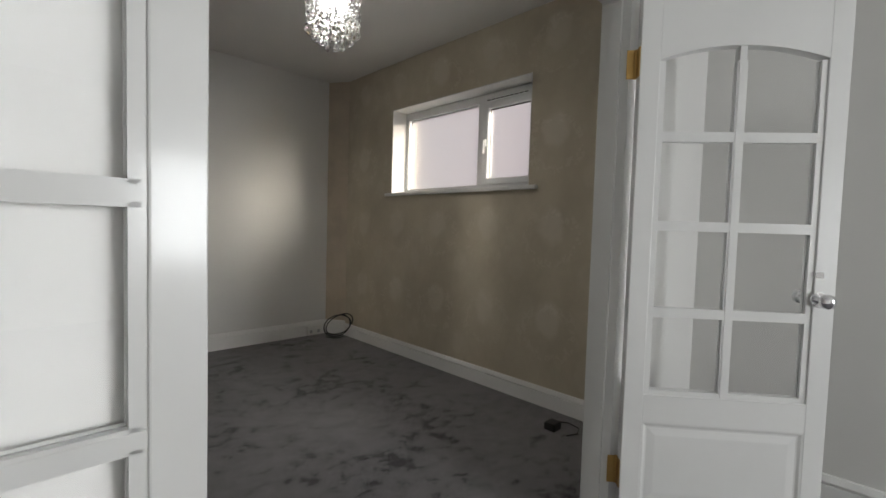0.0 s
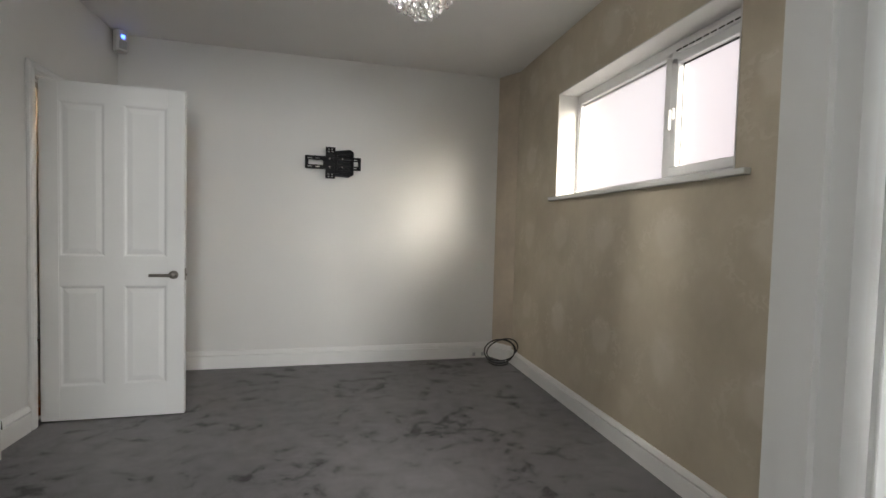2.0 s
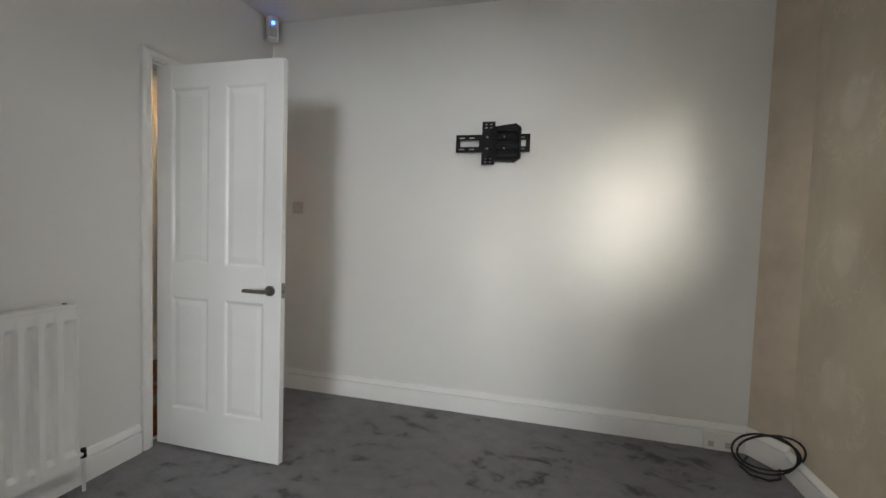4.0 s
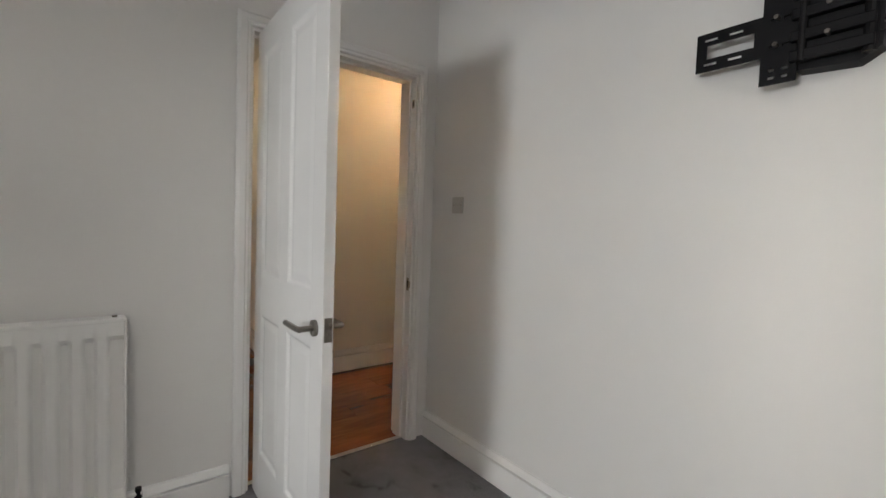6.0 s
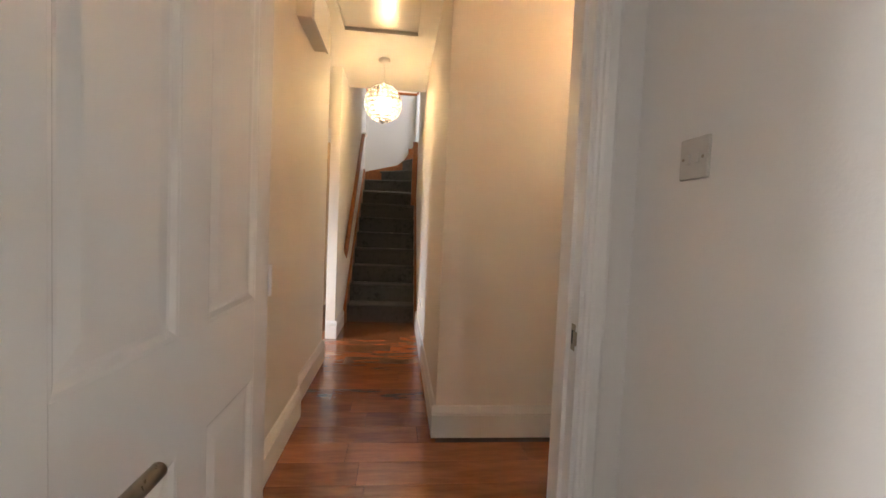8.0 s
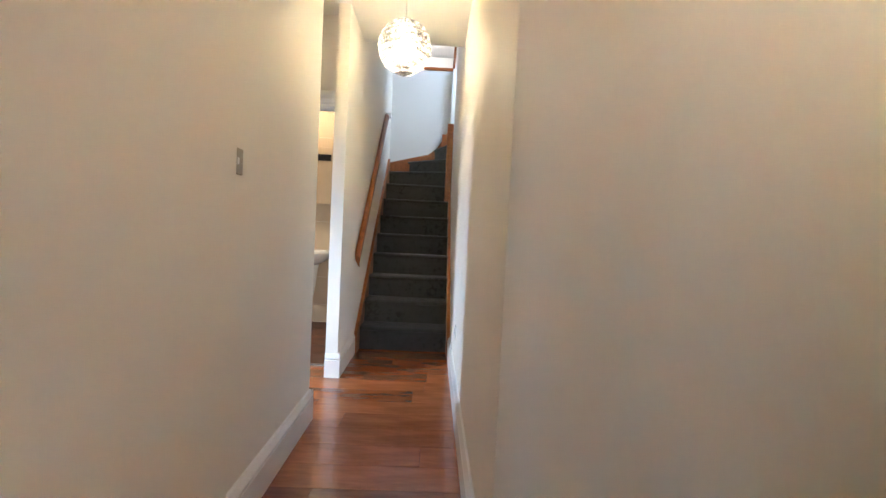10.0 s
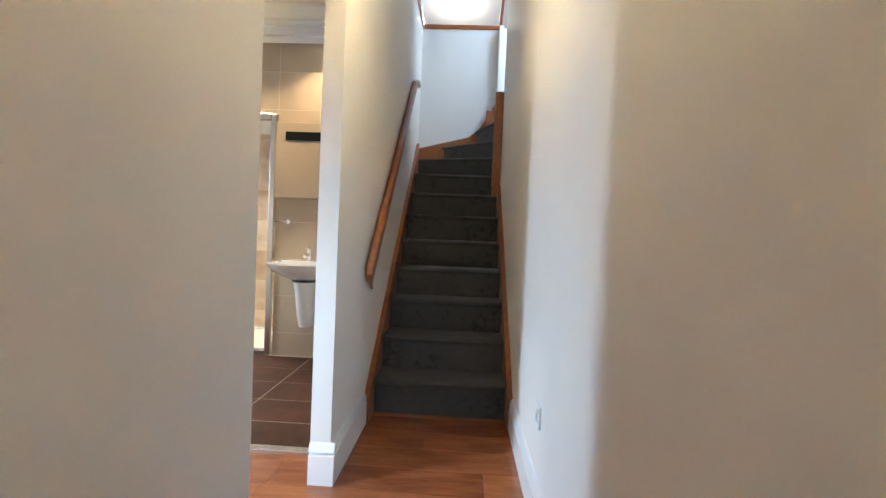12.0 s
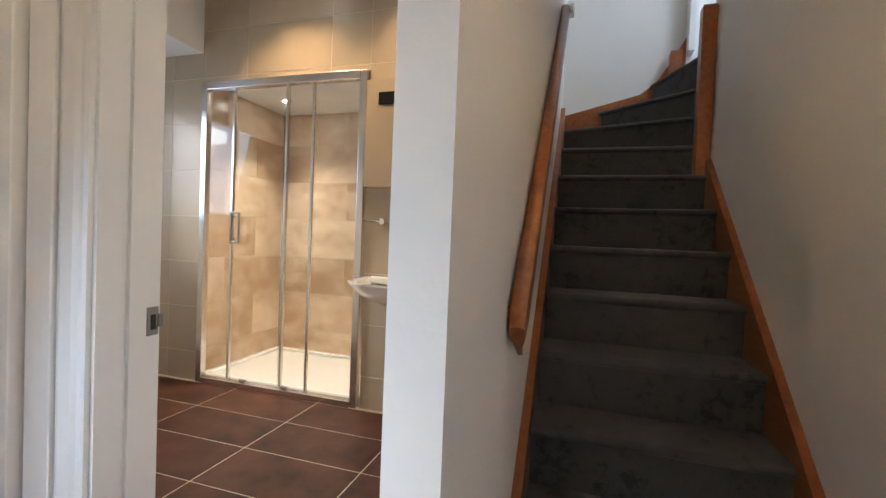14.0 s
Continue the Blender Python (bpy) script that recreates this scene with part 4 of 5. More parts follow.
def globe_pendant():
    rng = random.Random(3)
    cx, cy, cz, R = -3.03, -0.80, 2.27, 0.165
    g = thing("pendant_lamp", "lit globe pendant woven from rows of glass beads", "pendant lamp")
    part("ceiling_rose", lathe(B(), [(0.035, 0), (0.05, 0.008), (0.052, 0.03), (0.05, 0.035)], (cx, cy, HZ - 0.035)), PLASTIC, g, "white ceiling rose", True)
    part("flex", rod(B(), (cx, cy, cz + R), (cx, cy, HZ - 0.03), 0.004, 8), PLASTIC, g)
    part("cap", lathe(B(), [(0.04, 0), (0.03, 0.015), (0.012, 0.03)], (cx, cy, cz + R - 0.012)), SATIN, g, "", True)
    part("finial", lathe(B(), [(0.006, -0.018), (0.012, -0.008), (0.035, 0.008), (0.038, 0.014)], (cx, cy, cz - R - 0.004)), SATIN, g, "dark metal finial", True)
    part("bulb", ball(B(), (cx, cy, cz - 0.02), 0.072, 16, 12), HALL_GLOW, g, "lit warm bulb", True)
    rows = 13
    for k in range(1, rows):
        th = math.pi * k / rows
        r, z = R * math.sin(th), cz + R * math.cos(th)
        wire = B()
        tube(wire, [(cx + r * math.cos(2 * math.pi * j / 40), cy + r * math.sin(2 * math.pi * j / 40), z) for j in range(41)], 0.0045, 6)
        part("hoop", wire, SATIN, g)
    for j in range(24):
        a = 2 * math.pi * j / 24
        wire = B()
        tube(wire, [(cx + R * math.sin(t) * math.cos(a), cy + R * math.sin(t) * math.sin(a), cz + R * math.cos(t)) for t in [math.pi * (0.05 + 0.9 * q / 16) for q in range(17)]], 0.0035, 6)
        part("wire", wire, SATIN, g)
    bead = B()
    bmesh.ops.create_icosphere(bead, subdivisions=1, radius=0.0145)
    me = bpy.data.meshes.new("glass_bead")
    bead.to_mesh(me)
    bead.free()
    me.materials.append(CRYSTAL)
    for k in range(rows):
        th = math.pi * (k + 0.5) / rows
        for j in range(24):
            a = 2 * math.pi * (j + 0.5) / 24
            o = new("glass_bead", me)
            o.parent = g
            o.location = (cx + (R - 0.004) * math.sin(th) * math.cos(a), cy + (R - 0.004) * math.sin(th) * math.sin(a), cz + (R - 0.004) * math.cos(th))
            o.rotation_euler = (rng.uniform(0, 0.4), rng.uniform(0, 0.4), a)
            o.scale = (1, max(0.35, math.sin(th)), 1)
    return g


lamp_1 = globe_pendant()
copy_thing(lamp_1, pose(2.33, 1.55, 0))

# ---- stairs ----
SY0, SY1 = HY0 + 0.032, HY1 - 0.032
NX0, GO, RI = -4.07, 0.233, 0.2095


def rounded_step(bm, x_nose, x_back, z_top, z_low, y0, y1):
    """A carpeted step with a soft bullnose, running across the flight."""
    pts = [(x_nose - 0.022, z_low), (x_nose - 0.020, z_top - 0.035)]
    for k in range(7):
        a = math.pi * (-0.45 + 0.95 * k / 6)
        pts.append((x_nose - 0.018 + 0.018 * math.cos(a), z_top - 0.018 + 0.018 * math.sin(a)))
    pts += [(x_back, z_top), (x_back, z_low)]
    n = 9
    rows = []
    for j in range(n):
        y = y0 + (y1 - y0) * j / (n - 1)
        rows.append([bm.verts.new((x + 0.0035 * noise.noise((y * 6, z_top * 7, i * 0.4)), y, z + 0.002 * noise.noise((y * 9, i, z_top)))) for i, (x, z) in enumerate(pts)])
    m = len(pts)
    for r0, r1 in zip(rows, rows[1:]):
        for i in range(m):
            bm.faces.new((r0[i], r0[(i + 1) % m], r1[(i + 1) % m], r1[i]))
    bm.faces.new(rows[0])
    bm.faces.new(rows[-1][::-1])
    bmesh.ops.recalc_face_normals(bm, faces=bm.faces[:])
    return bm


stairs = tagged(new("staircase"), "narrow staircase in dark grey carpet between stained strings, turning at the top", "staircase", kind="structure")
for k in range(1, 9):
    xn = NX0 - GO * (k - 1)
    part("step", rounded_step(B(), xn, xn - GO - 0.03, RI * k, RI * (k - 1), SY0, SY1), STAIR_CARPET, stairs, "dark carpeted step" if k == 1 else "", True)


def winder(k, a, b, back):
    """A wedge-shaped step from the newel edge a to the wall edge b."""
    bm = B()
    top = {9: 1.865, 10: 2.03, 11: 2.21}[k]
    prism(bm, [(a[0] - 0.016, a[1]), (b[0] - 0.016, b[1])] + back, "z", RI * (k - 1) - 0.25, top)
    tube(bm, [(a[0] - 0.016 + (b[0] - a[0]) * q / 8, a[1] + (b[1] - a[1]) * q / 8, top - 0.015 + 0.002 * noise.noise((q, k, 0.3))) for q in range(9)], 0.0165, 10)
    return part("winder", bm, STAIR_CARPET, stairs, "dark carpeted winder step")


winder(9, (-5.76, -0.405), (-6.00, SY0), [(-6.198, SY0), (-6.198, -0.40), (-5.80, -0.40)])
winder(10, (-5.74, -0.405), (-6.170, -0.95), [(-6.198, -0.93), (-6.198, -0.30), (-5.76, -0.30)])
winder(11, (-5.68, -0.395), (-6.170, -0.60), [(-6.198, -0.58), (-6.198, 0.62), (-5.70, 0.62)])


def string_board(y0, y1, x_top):
    bm = B()
    slope = RI / GO
    x0 = NX0 + 0.12
    zt = lambda x: RI + 0.045 + slope * (NX0 - x)
    pts = [(x0, 0.0), (x0, zt(x0)), (x_top, zt(x_top)), (x_top, zt(x_top) - 0.36), (NX0 - 0.25, 0.0)]
    prism(bm, pts, "y", y0, y1)
    return bm


part("string", string_board(HY0 + 0.0, HY0 + 0.030, -6.05), STAIN, stairs, "reddish stained pine string")
part("string", string_board(HY1 - 0.030, HY1, -5.52), STAIN, stairs, "reddish stained pine string")
bs = B()
prism(bs, [(HY0, 1.55), (HY0, 2.005), (-0.68, 2.14), (-0.58, 2.22), (-0.50, 2.34), (-0.40, 2.52), (-0.40, 1.9)], "x", -6.199, -6.172)
part("string", bs, STAIN, stairs, "stained pine string round the turn")


def newel(x, y, z0, z1, w, label):
    n = B()
    box(n, x - w / 2, x + w / 2, y - w / 2, y + w / 2, z0, z1, 0.004)
    return part("newel", n, STAIN, stairs, label)


newel(-5.56, -0.412, 1.25, 2.415, 0.075, "square stained newel post")
newel(-6.14, -0.47, 1.9, 2.41, 0.07, "short square stained newel post")
hr = thing("handrail", "reddish stained wooden wall handrail with a curled end", "handrail")
rail = B()
y = HY0 + 0.028
a, b = Vector((-3.83, y, 0.855)), Vector((-5.50, y, 2.46))
way = (b - a).normalized()
up = Vector((0, 1, 0)).cross(way) * -1
if up.z < 0:
    up = -up
prof = [(-0.022, -0.036), (0.022, -0.036), (0.026, -0.005), (0.022, 0.022), (0.010, 0.032), (-0.010, 0.032), (-0.022, 0.022), (-0.026, -0.005)]
rows = []
for p, s in ((a + way * 0.005 - up * 0.125, 0.28), (a - way * 0.005 - up * 0.07, 0.42), (a - way * 0.005 - up * 0.022, 0.80), (a + way * 0.035, 1.0), (b - way * 0.02, 1.0), (b + Vector((-0.03, 0, 0.0)), 0.95)):
    rows.append([rail.verts.new(p + Vector((0, 1, 0)) * u * s + up * w * s) for u, w in prof])
for r0, r1 in zip(rows, rows[1:]):
    for i in range(len(prof)):
        j = (i + 1) % len(prof)
        rail.faces.new((r0[i], r0[j], r1[j], r1[i]))
rail.faces.new(rows[0])
rail.faces.new(rows[-1][::-1])
bmesh.ops.recalc_face_normals(rail, faces=rail.faces[:])
part("rail", rail, STAIN, hr, smooth=True)
part("end_cap", box(B(), -5.60, -5.52, HY0 + 0.004, HY0 + 0.075, 2.45, 2.505, 0.008), GLOSS_WARM, hr, "white painted rail end")

# landing trim above the stairs
structure("trim", box(B(), -6.34, -6.185, -1.22, -0.37, 3.285, 3.325, 0.004), STAIN, "stained wooden capping on the stair wall", "capping")
structure("trim", box(B(), -6.2, -5.0, HY0, HY0 + 0.02, 3.285, 3.325), STAIN, "stained wooden trim along the stair wall", "capping")
tr2 = B()
prism(tr2, [(-6.30, 3.30), (-6.30, 3.36), (-5.55, 3.98), (-5.50, 3.92)], "y", -0.40, -0.372)
structure("trim", tr2, STAIN, "stained sloping wooden trim of the upper stairs", "capping")
structure("wall_stair_pier", box(B(), -6.2, -6.10, -0.40, -0.36, 2.4, 3.285), WHITE_WALL, "narrow white upright at the turn", "wall")

# ---- bathroom ----
BW = -5.16
structure("wall_bath_back", box(B(), BW - 0.12, BW + 0.003, -2.285, -1.303, 0, 2.66), GROUT, "tiled bathroom wall behind the basin", "wall")
structure("wall_bath_over", box(B(), BW - 0.12, BW + 0.003, -3.55, -2.285, 2.055, 2.66), GROUT, "tiled wall above the shower", "wall")
structure("wall_bath_left", box(B(), BW - 0.12, BW + 0.003, -4.25, -3.55, 0, 2.66), GROUT, "tiled wall beside the shower", "wall")
wall_with_opening("wall_bath_end", "x", -4.35, -4.25, BW - 0.12, BX - 0.16, -4.8, -4.1, 1.1, 2.0, 2.66, BATH_WALL, "white bathroom wall with a window")
structure("wall_bath_side", box(B(), BX - 0.18, BX - 0.16, -4.35, LOBY - 0.1, 0, 2.66), BATH_WALL, "plain bathroom wall", "wall")
structure("ceiling_bath", box(B(), -6.2, BX - 0.16, -4.35, -1.303, 2.655, 2.75), CEILING, "white bathroom ceiling with downlights", "ceiling")
structure("floor_bath", box(B(), BW - 0.05, BX - 0.15, -4.25, -1.303, -0.12, 0.0005), GROUT, "pale grout bed below brown floor tiles", "floor")
structure("soffit", box(B(), -5.16, -4.30, -4.25, -3.56, 2.26, 2.655), BATH_WALL, "white boxed soffit under the bathroom ceiling", "soffit")
lining("x", BX - 0.162, BX + 0.002, BO0, BO1, 2.0, 0.025, "white painted bathroom door lining", (BX - 0.11, BX - 0.07))
architrave("x", BX + 0.001, 1, BO0 - 0.012, BO1 + 0.006, 2.012, "white gloss bathroom door architrave", 1.5)
structure("trim", box(B(), BX, BX + 0.020, -2.335, -2.240, 0, 2.10, 0.006), GLOSS_WARM, "flat white gloss board beside the bathroom architrave", "architrave")
structure("trim", box(B(), BX, BX + 0.045, LOBY, -2.345, 0, 2.10, 0.004), GLOSS_FRESH, "shiny white gloss door post of the side door", "door frame")
structure("trim", box(B(), BX - 0.10, BX - 0.05, BO0, BO1, -0.002, 0.008, 0.002), ALU, "pale metal threshold strip", "threshold")
sp = thing("strike_plate", "small steel strike plate in the bathroom door frame", "strike plate")
part("plate", box(B(), BX - 0.157, BX - 0.125, BO0 - 0.001, BO0 + 0.002, 0.775, 0.85), SATIN, sp)
# Black block on the uncut plate for the hole's shade.
part("mortice_shade", box(B(), BX - 0.149, BX - 0.135, BO0 + 0.0021, BO0 + 0.0035, 0.79, 0.83), GASKET, sp, "black block for the shade in the latch hole")
part("lip", box(B(), BX - 0.170, BX - 0.156, BO0, BO0 + 0.005, 0.795, 0.83, 0.001), SATIN, sp)


def shower():
    s = thing("shower_enclosure", "chrome framed shower with three sliding clear glass panels", "shower")
    y0, y1, z0, z1, x = -3.54, -2.30, 0.0, 2.05, BW
    for a, b, nm in ((y0, y0 + 0.045, "post"), (y1 - 0.045, y1, "post")):
        part(nm, box(B(), x - 0.02, x + 0.03, a, b, z0 + 0.002, z1, 0.004), ALU, s, "polished aluminium post")
    part("top_rail", box(B(), x - 0.025, x + 0.035, y0 + 0.045, y1 - 0.045, z1 - 0.05, z1, 0.004), ALU, s, "polished aluminium head rail")
    part("bottom_rail", box(B(), x - 0.025, x + 0.035, y0 + 0.045, y1 - 0.045, 0.002, 0.045, 0.004), ALU, s, "polished aluminium bottom rail")
    for a, b, off in ((y0 + 0.045, -3.28, 0.008), (-3.29, -2.86, -0.010), (-2.88, -2.66, 0.012), (-2.68, y1 - 0.045, 0.0)):
        p = part("glass_panel", box(B(), x + off - 0.003, x + off + 0.003, a, b, 0.045, z1 - 0.05), SHOWER_GLASS, s, "clear glass panel")
        p.visible_shadow = False
    for yy, off in ((-3.285, 0.0), (-2.865, 0.0), (-2.67, 0.004)):
        part("edge_strip", box(B(), x + off - 0.008, x + off + 0.012, yy - 0.007, yy + 0.007, 0.045, z1 - 0.05), ALU, s)
    h = B()
    for a, b, c, d in ((-3.268, -3.254, 0.97, 1.18), (-3.206, -3.192, 0.97, 1.18), (-3.254, -3.206, 0.97, 0.984), (-3.254, -3.206, 1.166, 1.18)):
        box(h, x + 0.030, x + 0.044, a, b, c, d, 0.002)
    for z in (1.0, 1.15):
        rod(h, (x, -3.261, z), (x + 0.032, -3.261, z), 0.007, 10)
    part("handle", h, SATIN, s, "square steel pull handle")
    for yy in (-3.15, -2.82):
        w = B()
        rod(w, (x + 0.02, yy - 0.02, 0.058), (x + 0.02, yy + 0.02, 0.058), 0.012, 10)
        part("roller", w, SATIN, s)
    t = thing("shower_tray", "low white shower tray", "shower tray")
    bm = B()
    box(bm, -6.0, BW - 0.026, y0, y1 + 0.01, -0.02, 0.03)
    for a in ((-6.0, -5.96, y0, y1), (BW - 0.07, BW - 0.026, y0, y1), (-5.96, BW - 0.07, y0, y0 + 0.04), (-5.96, BW - 0.07, y1 - 0.04, y1)):
        box(bm, *a, 0.03, 0.055, 0.006)
    part("tray", bm, CERAMIC, t)


shower()
structure("wall_shower_back", box(B(), -6.12, -6.002, -3.66, -2.17, 0, 2.065), GROUT, "grouted back wall of the shower", "wall")
structure("wall_shower_left", box(B(), -6.01, BW - 0.12, -3.66, -3.543, 0, 2.065), GROUT, "grouted side wall of the shower", "wall")
structure("wall_shower_right", box(B(), -6.01, BW - 0.12, -2.288, -2.17, 0, 2.065), GROUT, "grouted side wall of the shower", "wall")
structure("ceiling_shower", box(B(), -6.1, BW - 0.12, -3.66, -2.17, 2.067, 2.30), CEILING, "white shower ceiling with a downlight", "ceiling")


def downlight(c, label):
    d = thing("downlight", label, "downlight", group="recessed downlights")
    x, y, z = c
    part("bezel", lathe(B(), [(0.030, -0.006), (0.042, -0.004), (0.044, 0.0)], c), CHROME, d, "chrome bezel", True)
    part("lamp", lathe(B(), [(0.026, -0.0085), (0.027, -0.0065)], c), SPOT_GLOW, d, "lit lamp", True)


downlight((-5.63, -3.242, 2.067), "lit chrome downlight in the shower ceiling")
downlight((-4.78, -2.75, 2.655), "lit chrome downlight in the bathroom ceiling")
downlight((-4.87, -1.90, 2.655), "lit chrome downlight above the basin")
downlight((-8.2, -0.9, 4.60), "lit chrome downlight in the landing ceiling")


def basin():
    s = thing("wash_basin", "white ceramic wall basin with semi pedestal", "basin")
    cy, x1, zt = -1.965, BW + 0.008, 0.815
    bm = B()
    rings = []
    n = 40
    def outline(k, hw, dp):
        a = math.pi * k / (n - 1)
        c, si = math.cos(a), math.sin(a)
        return (x1 + dp * (abs(si) ** 0.7), cy - hw * math.copysign(abs(c) ** 0.75, c))
    levels = [(0.13, 0.16, -0.155), (0.19, 0.26, -0.12), (0.255, 0.38, -0.07), (0.285, 0.43, -0.03), (0.30, 0.45, -0.008), (0.30, 0.45, 0.0),
              (0.285, 0.435, 0.003), (0.235, 0.37, -0.006), (0.20, 0.33, -0.05), (0.12, 0.22, -0.11)]
    for hw, dp, dz in levels:
        rings.append([bm.verts.new((*outline(k, hw, dp), zt + dz)) for k in range(n)])
    for r0, r1 in zip(rings, rings[1:]):
        for k in range(n):
            bm.faces.new((r0[k], r0[(k + 1) % n], r1[(k + 1) % n], r1[k]))
    bm.faces.new(rings[0])
    bm.faces.new(rings[-1][::-1])
    bmesh.ops.recalc_face_normals(bm, faces=bm.faces[:])
    part("bowl", bm, CERAMIC, s, smooth=True)
    part("tap_ledge", box(B(), x1, x1 + 0.115, cy - 0.22, cy + 0.22, zt - 0.03, zt + 0.012, 0.01), CERAMIC, s)
    ped = B()
    rows = []
    for hw, dp, z in ((0.065, 0.17, 0.29), (0.085, 0.20, 0.40), (0.105, 0.23, 0.60), (0.12, 0.25, 0.66)):
        rows.append([ped.verts.new((x1 + dp * abs(math.sin(math.pi * k / 19)) ** 0.8, cy - hw * math.cos(math.pi * k / 19), z)) for k in range(20)])
    for r0, r1 in zip(rows, rows[1:]):
        for k in range(20):
            ped.faces.new((r0[k], r0[(k + 1) % 20], r1[(k + 1) % 20], r1[k]))
    ped.faces.new(rows[0])
    ped.faces.new(rows[-1][::-1])
    bmesh.ops.recalc_face_normals(ped, faces=ped.faces[:])
    part("semi_pedestal", ped, CERAMIC, s, "white ceramic semi pedestal", True)
    tap = B()
    rod(tap, (x1 + 0.06, cy, zt + 0.010), (x1 + 0.06, cy, zt + 0.09), 0.021, 18)
    tube(tap, [(x1 + 0.06, cy, zt + 0.055), (x1 + 0.12, cy, zt + 0.07), (x1 + 0.165, cy, zt + 0.05)], 0.012, 10)
    rod(tap, (x1 + 0.06, cy, zt + 0.088), (x1 + 0.06, cy, zt + 0.115), 0.020, 18, 0.016)
    box(tap, x1 + 0.05, x1 + 0.13, cy - 0.008, cy + 0.008, zt + 0.112, zt + 0.124, 0.003)
    part("mixer_tap", tap, CHROME, s, "chrome mixer tap", True)


basin()
cab = thing("mirror_cabinet", "shallow mirror cabinet, tile reflection put into its beige, with a dark grille", "cabinet")
part("body", box(B(), BW + 0.008, BW + 0.055, -2.285, -1.66, 1.345, 1.975, 0.003), WALL_TILE, cab)
# Beige tile reflection is put into the mirror door's colour.
part("mirror_door", box(B(), BW + 0.056, BW + 0.062, -2.283, -1.662, 1.347, 1.815), WALL_TILE, cab, "mirror door with reflected beige tile put into its colour")
# Dark grille across the upper part of the cabinet.
part("grille_strip", box(B(), BW + 0.056, BW + 0.070, -2.20, -1.74, 1.825, 1.895, 0.003), BLACK, cab, "dark grille strip")
ring = thing("towel_rail", "short chrome towel rail on the tiled wall", "towel rail")
part("rose", rod(B(), (BW + 0.008, -2.17, 1.146), (BW + 0.03, -2.17, 1.146), 0.018, 16), CHROME, ring)
part("bar", tube(B(), [(BW + 0.02, -2.17, 1.146), (BW + 0.045, -2.20, 1.146), (BW + 0.045, -2.285, 1.148)], 0.006, 8), CHROME, ring)

# ---- outside ----
structure("ground", box(B(), -150, 150, -160, 100, -0.5, -0.25), ASPHALT, "grey asphalt and paving outside", "ground")
nb = thing("neighbour_house", "red brick side wall of the neighbouring house", "house")
part("wall", box(B(), 4.75, 5.4, -2.5, 3.0, -0.25, 5.5), BRICK, nb, "red brick wall")
part("roof", prism(B(), [(4.65, 5.5), (5.5, 5.5), (5.4, 6.2)], "y", -2.6, 3.1), ROOF, nb)
# Unseen terrace, added to keep direct sun out of the front window.
op = thing("terrace_house", "added brick terrace that keeps sun out of the front window", "house")
part("wall", box(B(), -16, 13.4, -32, -25, -0.25, 6.2), BRICK, op, "red brick front")
part("roof", prism(B(), [(-25 + 0.4, 6.2), (-32.4, 6.2), (-28.5, 9.8)], "x", -16.2, 13.6), ROOF, op, "slate roof")
for k in range(9):
    for z in (0.6, 3.5):
        x = -14.5 + k * 3.1
        part("window", box(B(), x, x + 1.5, -25.03, -24.98, z, z + 1.5), DARK_GLASS, op)
        part("frame", box(B(), x - 0.08, x + 1.58, -25.02, -24.99, z - 0.1, z + 1.6), UPVC, op)

# ---- floor planks ----
rng = random.Random(11)
plank_meshes = {}


def plank(x0, x1, y0, y1):
    key = (round(x1 - x0, 3), round(y1 - y0, 3))
    if key not in plank_meshes:
        bm = B()
        box(bm, -key[0] / 2, key[0] / 2, -key[1] / 2, key[1] / 2, -0.011, 0.0, 0.0005)
        me = bpy.data.meshes.new("plank")
        bm.to_mesh(me)
        bm.free()
        me.materials.append(LAMINATE)
        plank_meshes[key] = me
    o = new("plank", plank_meshes[key])
    o.parent = floor_planks
    o.location = ((x0 + x1) / 2, (y0 + y1) / 2, 0)


floor_planks = tagged(new("floor_laminate"), "glossy reddish brown laminate plank floor", "floor", kind="structure")
x = -0.055
while x > -4.06:
    xa = x - 0.19
    lo = HY0 - 0.005 if x > LOBX + 0.02 else LOBY
    hi = 1.3 if xa > VX else HY1
    if x <= BX - 0.07:
        lo = HY0
    y = lo - rng.uniform(0.0, 0.9)
    while y < hi:
        e = y + 0.92
        a, b = max(y, lo), min(e, hi)
        if b - a > 0.02:
            plank(xa + 0.0004, x - 0.0004, a + 0.0004, b - 0.0004)
        y = e
    x = xa

# ---- tiles ----
tile_meshes = {}


def tile(parent, mat, axis, at, a0, a1, b0, b1, thick):
    key = (mat.name, axis, round(a1 - a0, 3), round(b1 - b0, 3), round(thick, 4))
    if key not in tile_meshes:
        bm = B()
        u, w, t = key[2] / 2, key[3] / 2, thick / 2
        box(bm, *{"x": (-t, t, -u, u, -w, w), "y": (-u, u, -t, t, -w, w), "z": (-u, u, -w, w, -t, t)}[axis], 0.0012)
        me = bpy.data.meshes.new("tile")
        bm.to_mesh(me)
        bm.free()
        me.materials.append(mat)
        tile_meshes[key] = me
    o = new("tile", tile_meshes[key])
    o.parent = parent
    c = ((a0 + a1) / 2, (b0 + b1) / 2)
    o.location = {"x": (at, *c), "y": (c[0], at, c[1]), "z": (*c, at)}[axis]


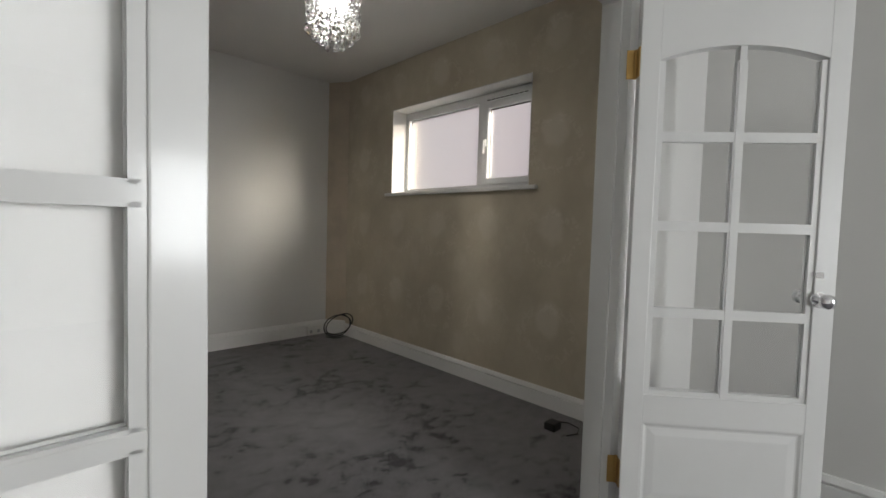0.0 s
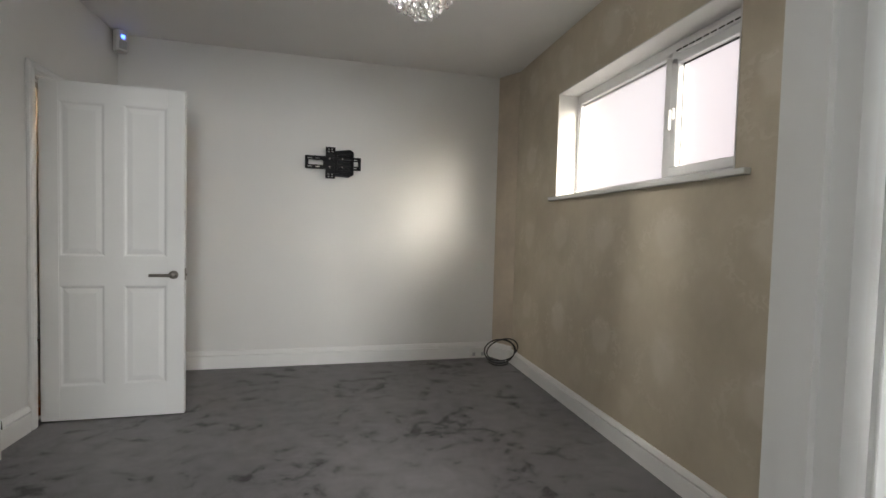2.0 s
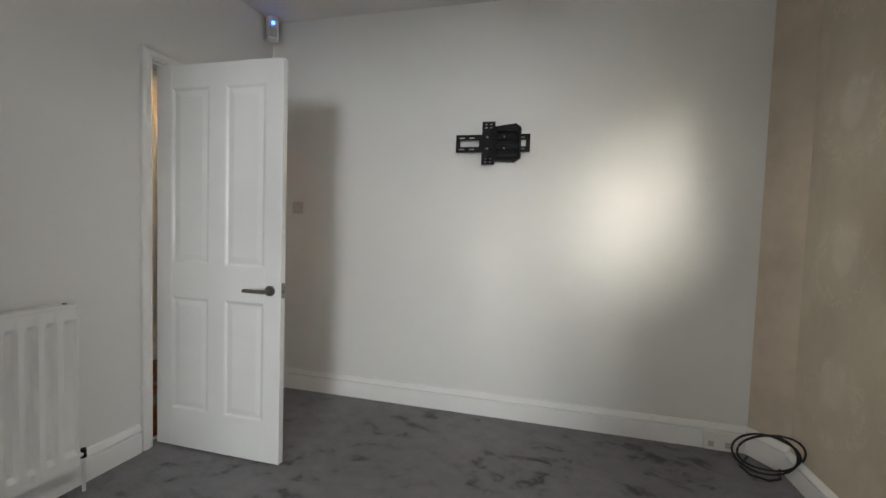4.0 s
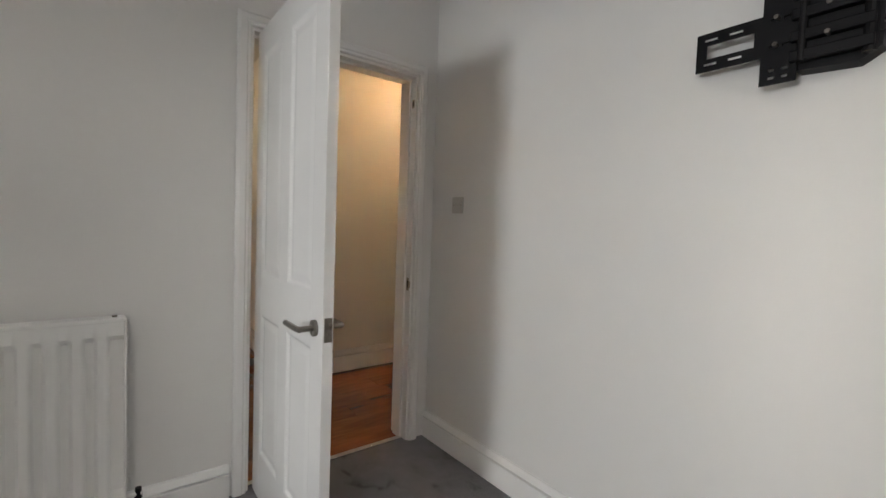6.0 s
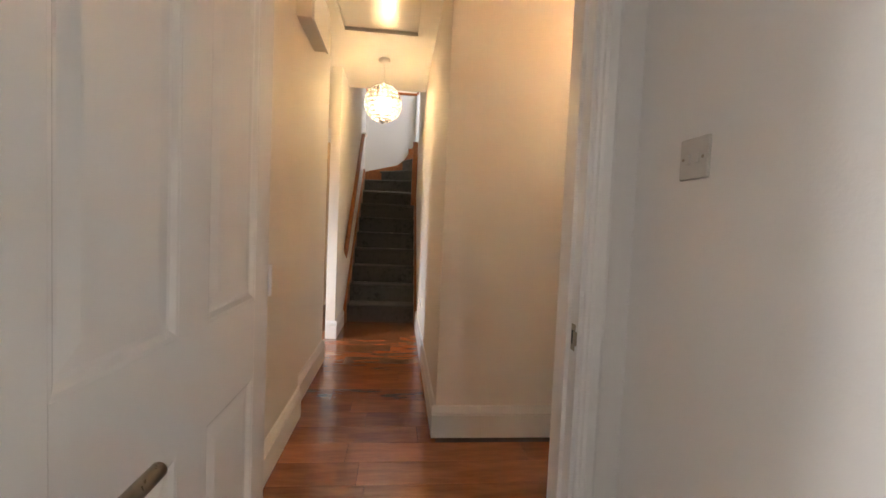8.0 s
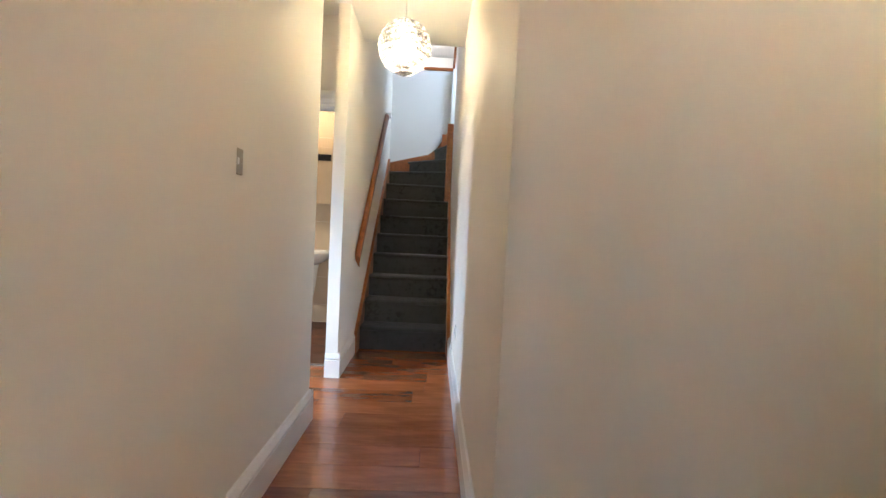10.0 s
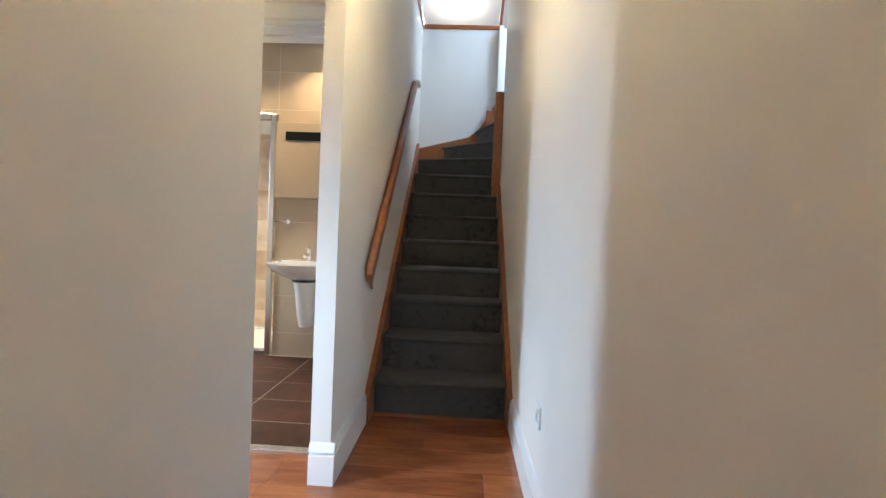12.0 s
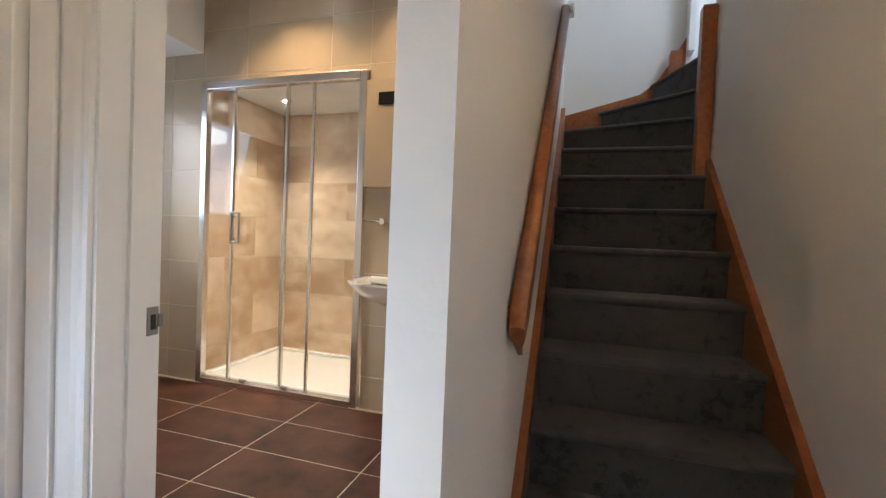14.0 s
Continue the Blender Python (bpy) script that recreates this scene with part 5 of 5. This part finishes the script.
def tiled(name, label, mat, axis, at, a_lo, a_hi, b_lo, b_hi, ta, tb, a_org, b_org, gap=0.004, thick=0.010, stagger=0.0):
    """A field of tiles cut to a rectangle, on a grid from its own origin."""
    holder = tagged(new(name), label, "tiles", kind="structure")
    j = math.floor((b_lo - b_org) / tb)
    while b_org + j * tb < b_hi - 1e-6:
        b0, b1 = max(b_lo, b_org + j * tb), min(b_hi, b_org + (j + 1) * tb)
        org = a_org + (stagger * ta if j % 2 else 0)
        i = math.floor((a_lo - org) / ta)
        while org + i * ta < a_hi - 1e-6:
            a0, a1 = max(a_lo, org + i * ta), min(a_hi, org + (i + 1) * ta)
            if a1 - a0 > 0.015 and b1 - b0 > 0.015:
                tile(holder, mat, axis, at, a0 + gap / 2, a1 - gap / 2, b0 + gap / 2, b1 - gap / 2, thick)
            i += 1
        j += 1
    return holder


tiled("floor_tiles_bath", "dark brown mottled floor tiles with pale grout", FLOOR_TILE, "z", -0.004, BW + 0.03, BX - 0.10, -4.25, -1.34, 0.315, 0.63, -4.505, -2.563, 0.006, 0.012)
tiled("wall_tiles_basin", "plain taupe wall tiles behind the basin", WALL_TILE, "x", BW, -2.29, -1.303, 0.0, 2.655, 0.63, 0.315, -2.56, 2.09 - 0.315 * 6)
tiled("wall_tiles_over_shower", "plain taupe wall tiles above the shower", WALL_TILE, "x", BW, -3.545, -2.29, 2.055, 2.655, 0.63, 0.315, -2.56, 2.09 - 0.315 * 6)
tiled("wall_tiles_beside_shower", "plain taupe wall tiles beside the shower", WALL_TILE, "x", BW, -4.25, -3.545, 0.0, 2.655, 0.63, 0.315, -2.56, 2.09 - 0.315 * 6)
tiled("shower_tiles_back", "mottled travertine shower tiles", SHOWER_TILE, "x", -6.005, -3.54, -2.29, 0.03, 2.065, 0.63, 0.315, -3.54, 0.225 - 0.315, 0.003, 0.010, 0.5)
tiled("shower_tiles_left", "mottled travertine shower tiles", SHOWER_TILE, "y", -3.546, -6.0, BW - 0.03, 0.03, 2.065, 0.63, 0.315, -6.0, 0.225 - 0.315, 0.003, 0.010, 0.5)
tiled("shower_tiles_right", "mottled travertine shower tiles", SHOWER_TILE, "y", -2.285, -6.0, BW - 0.03, 0.03, 2.065, 0.63, 0.315, -6.0, 0.225 - 0.315, 0.003, 0.010, 0.5)
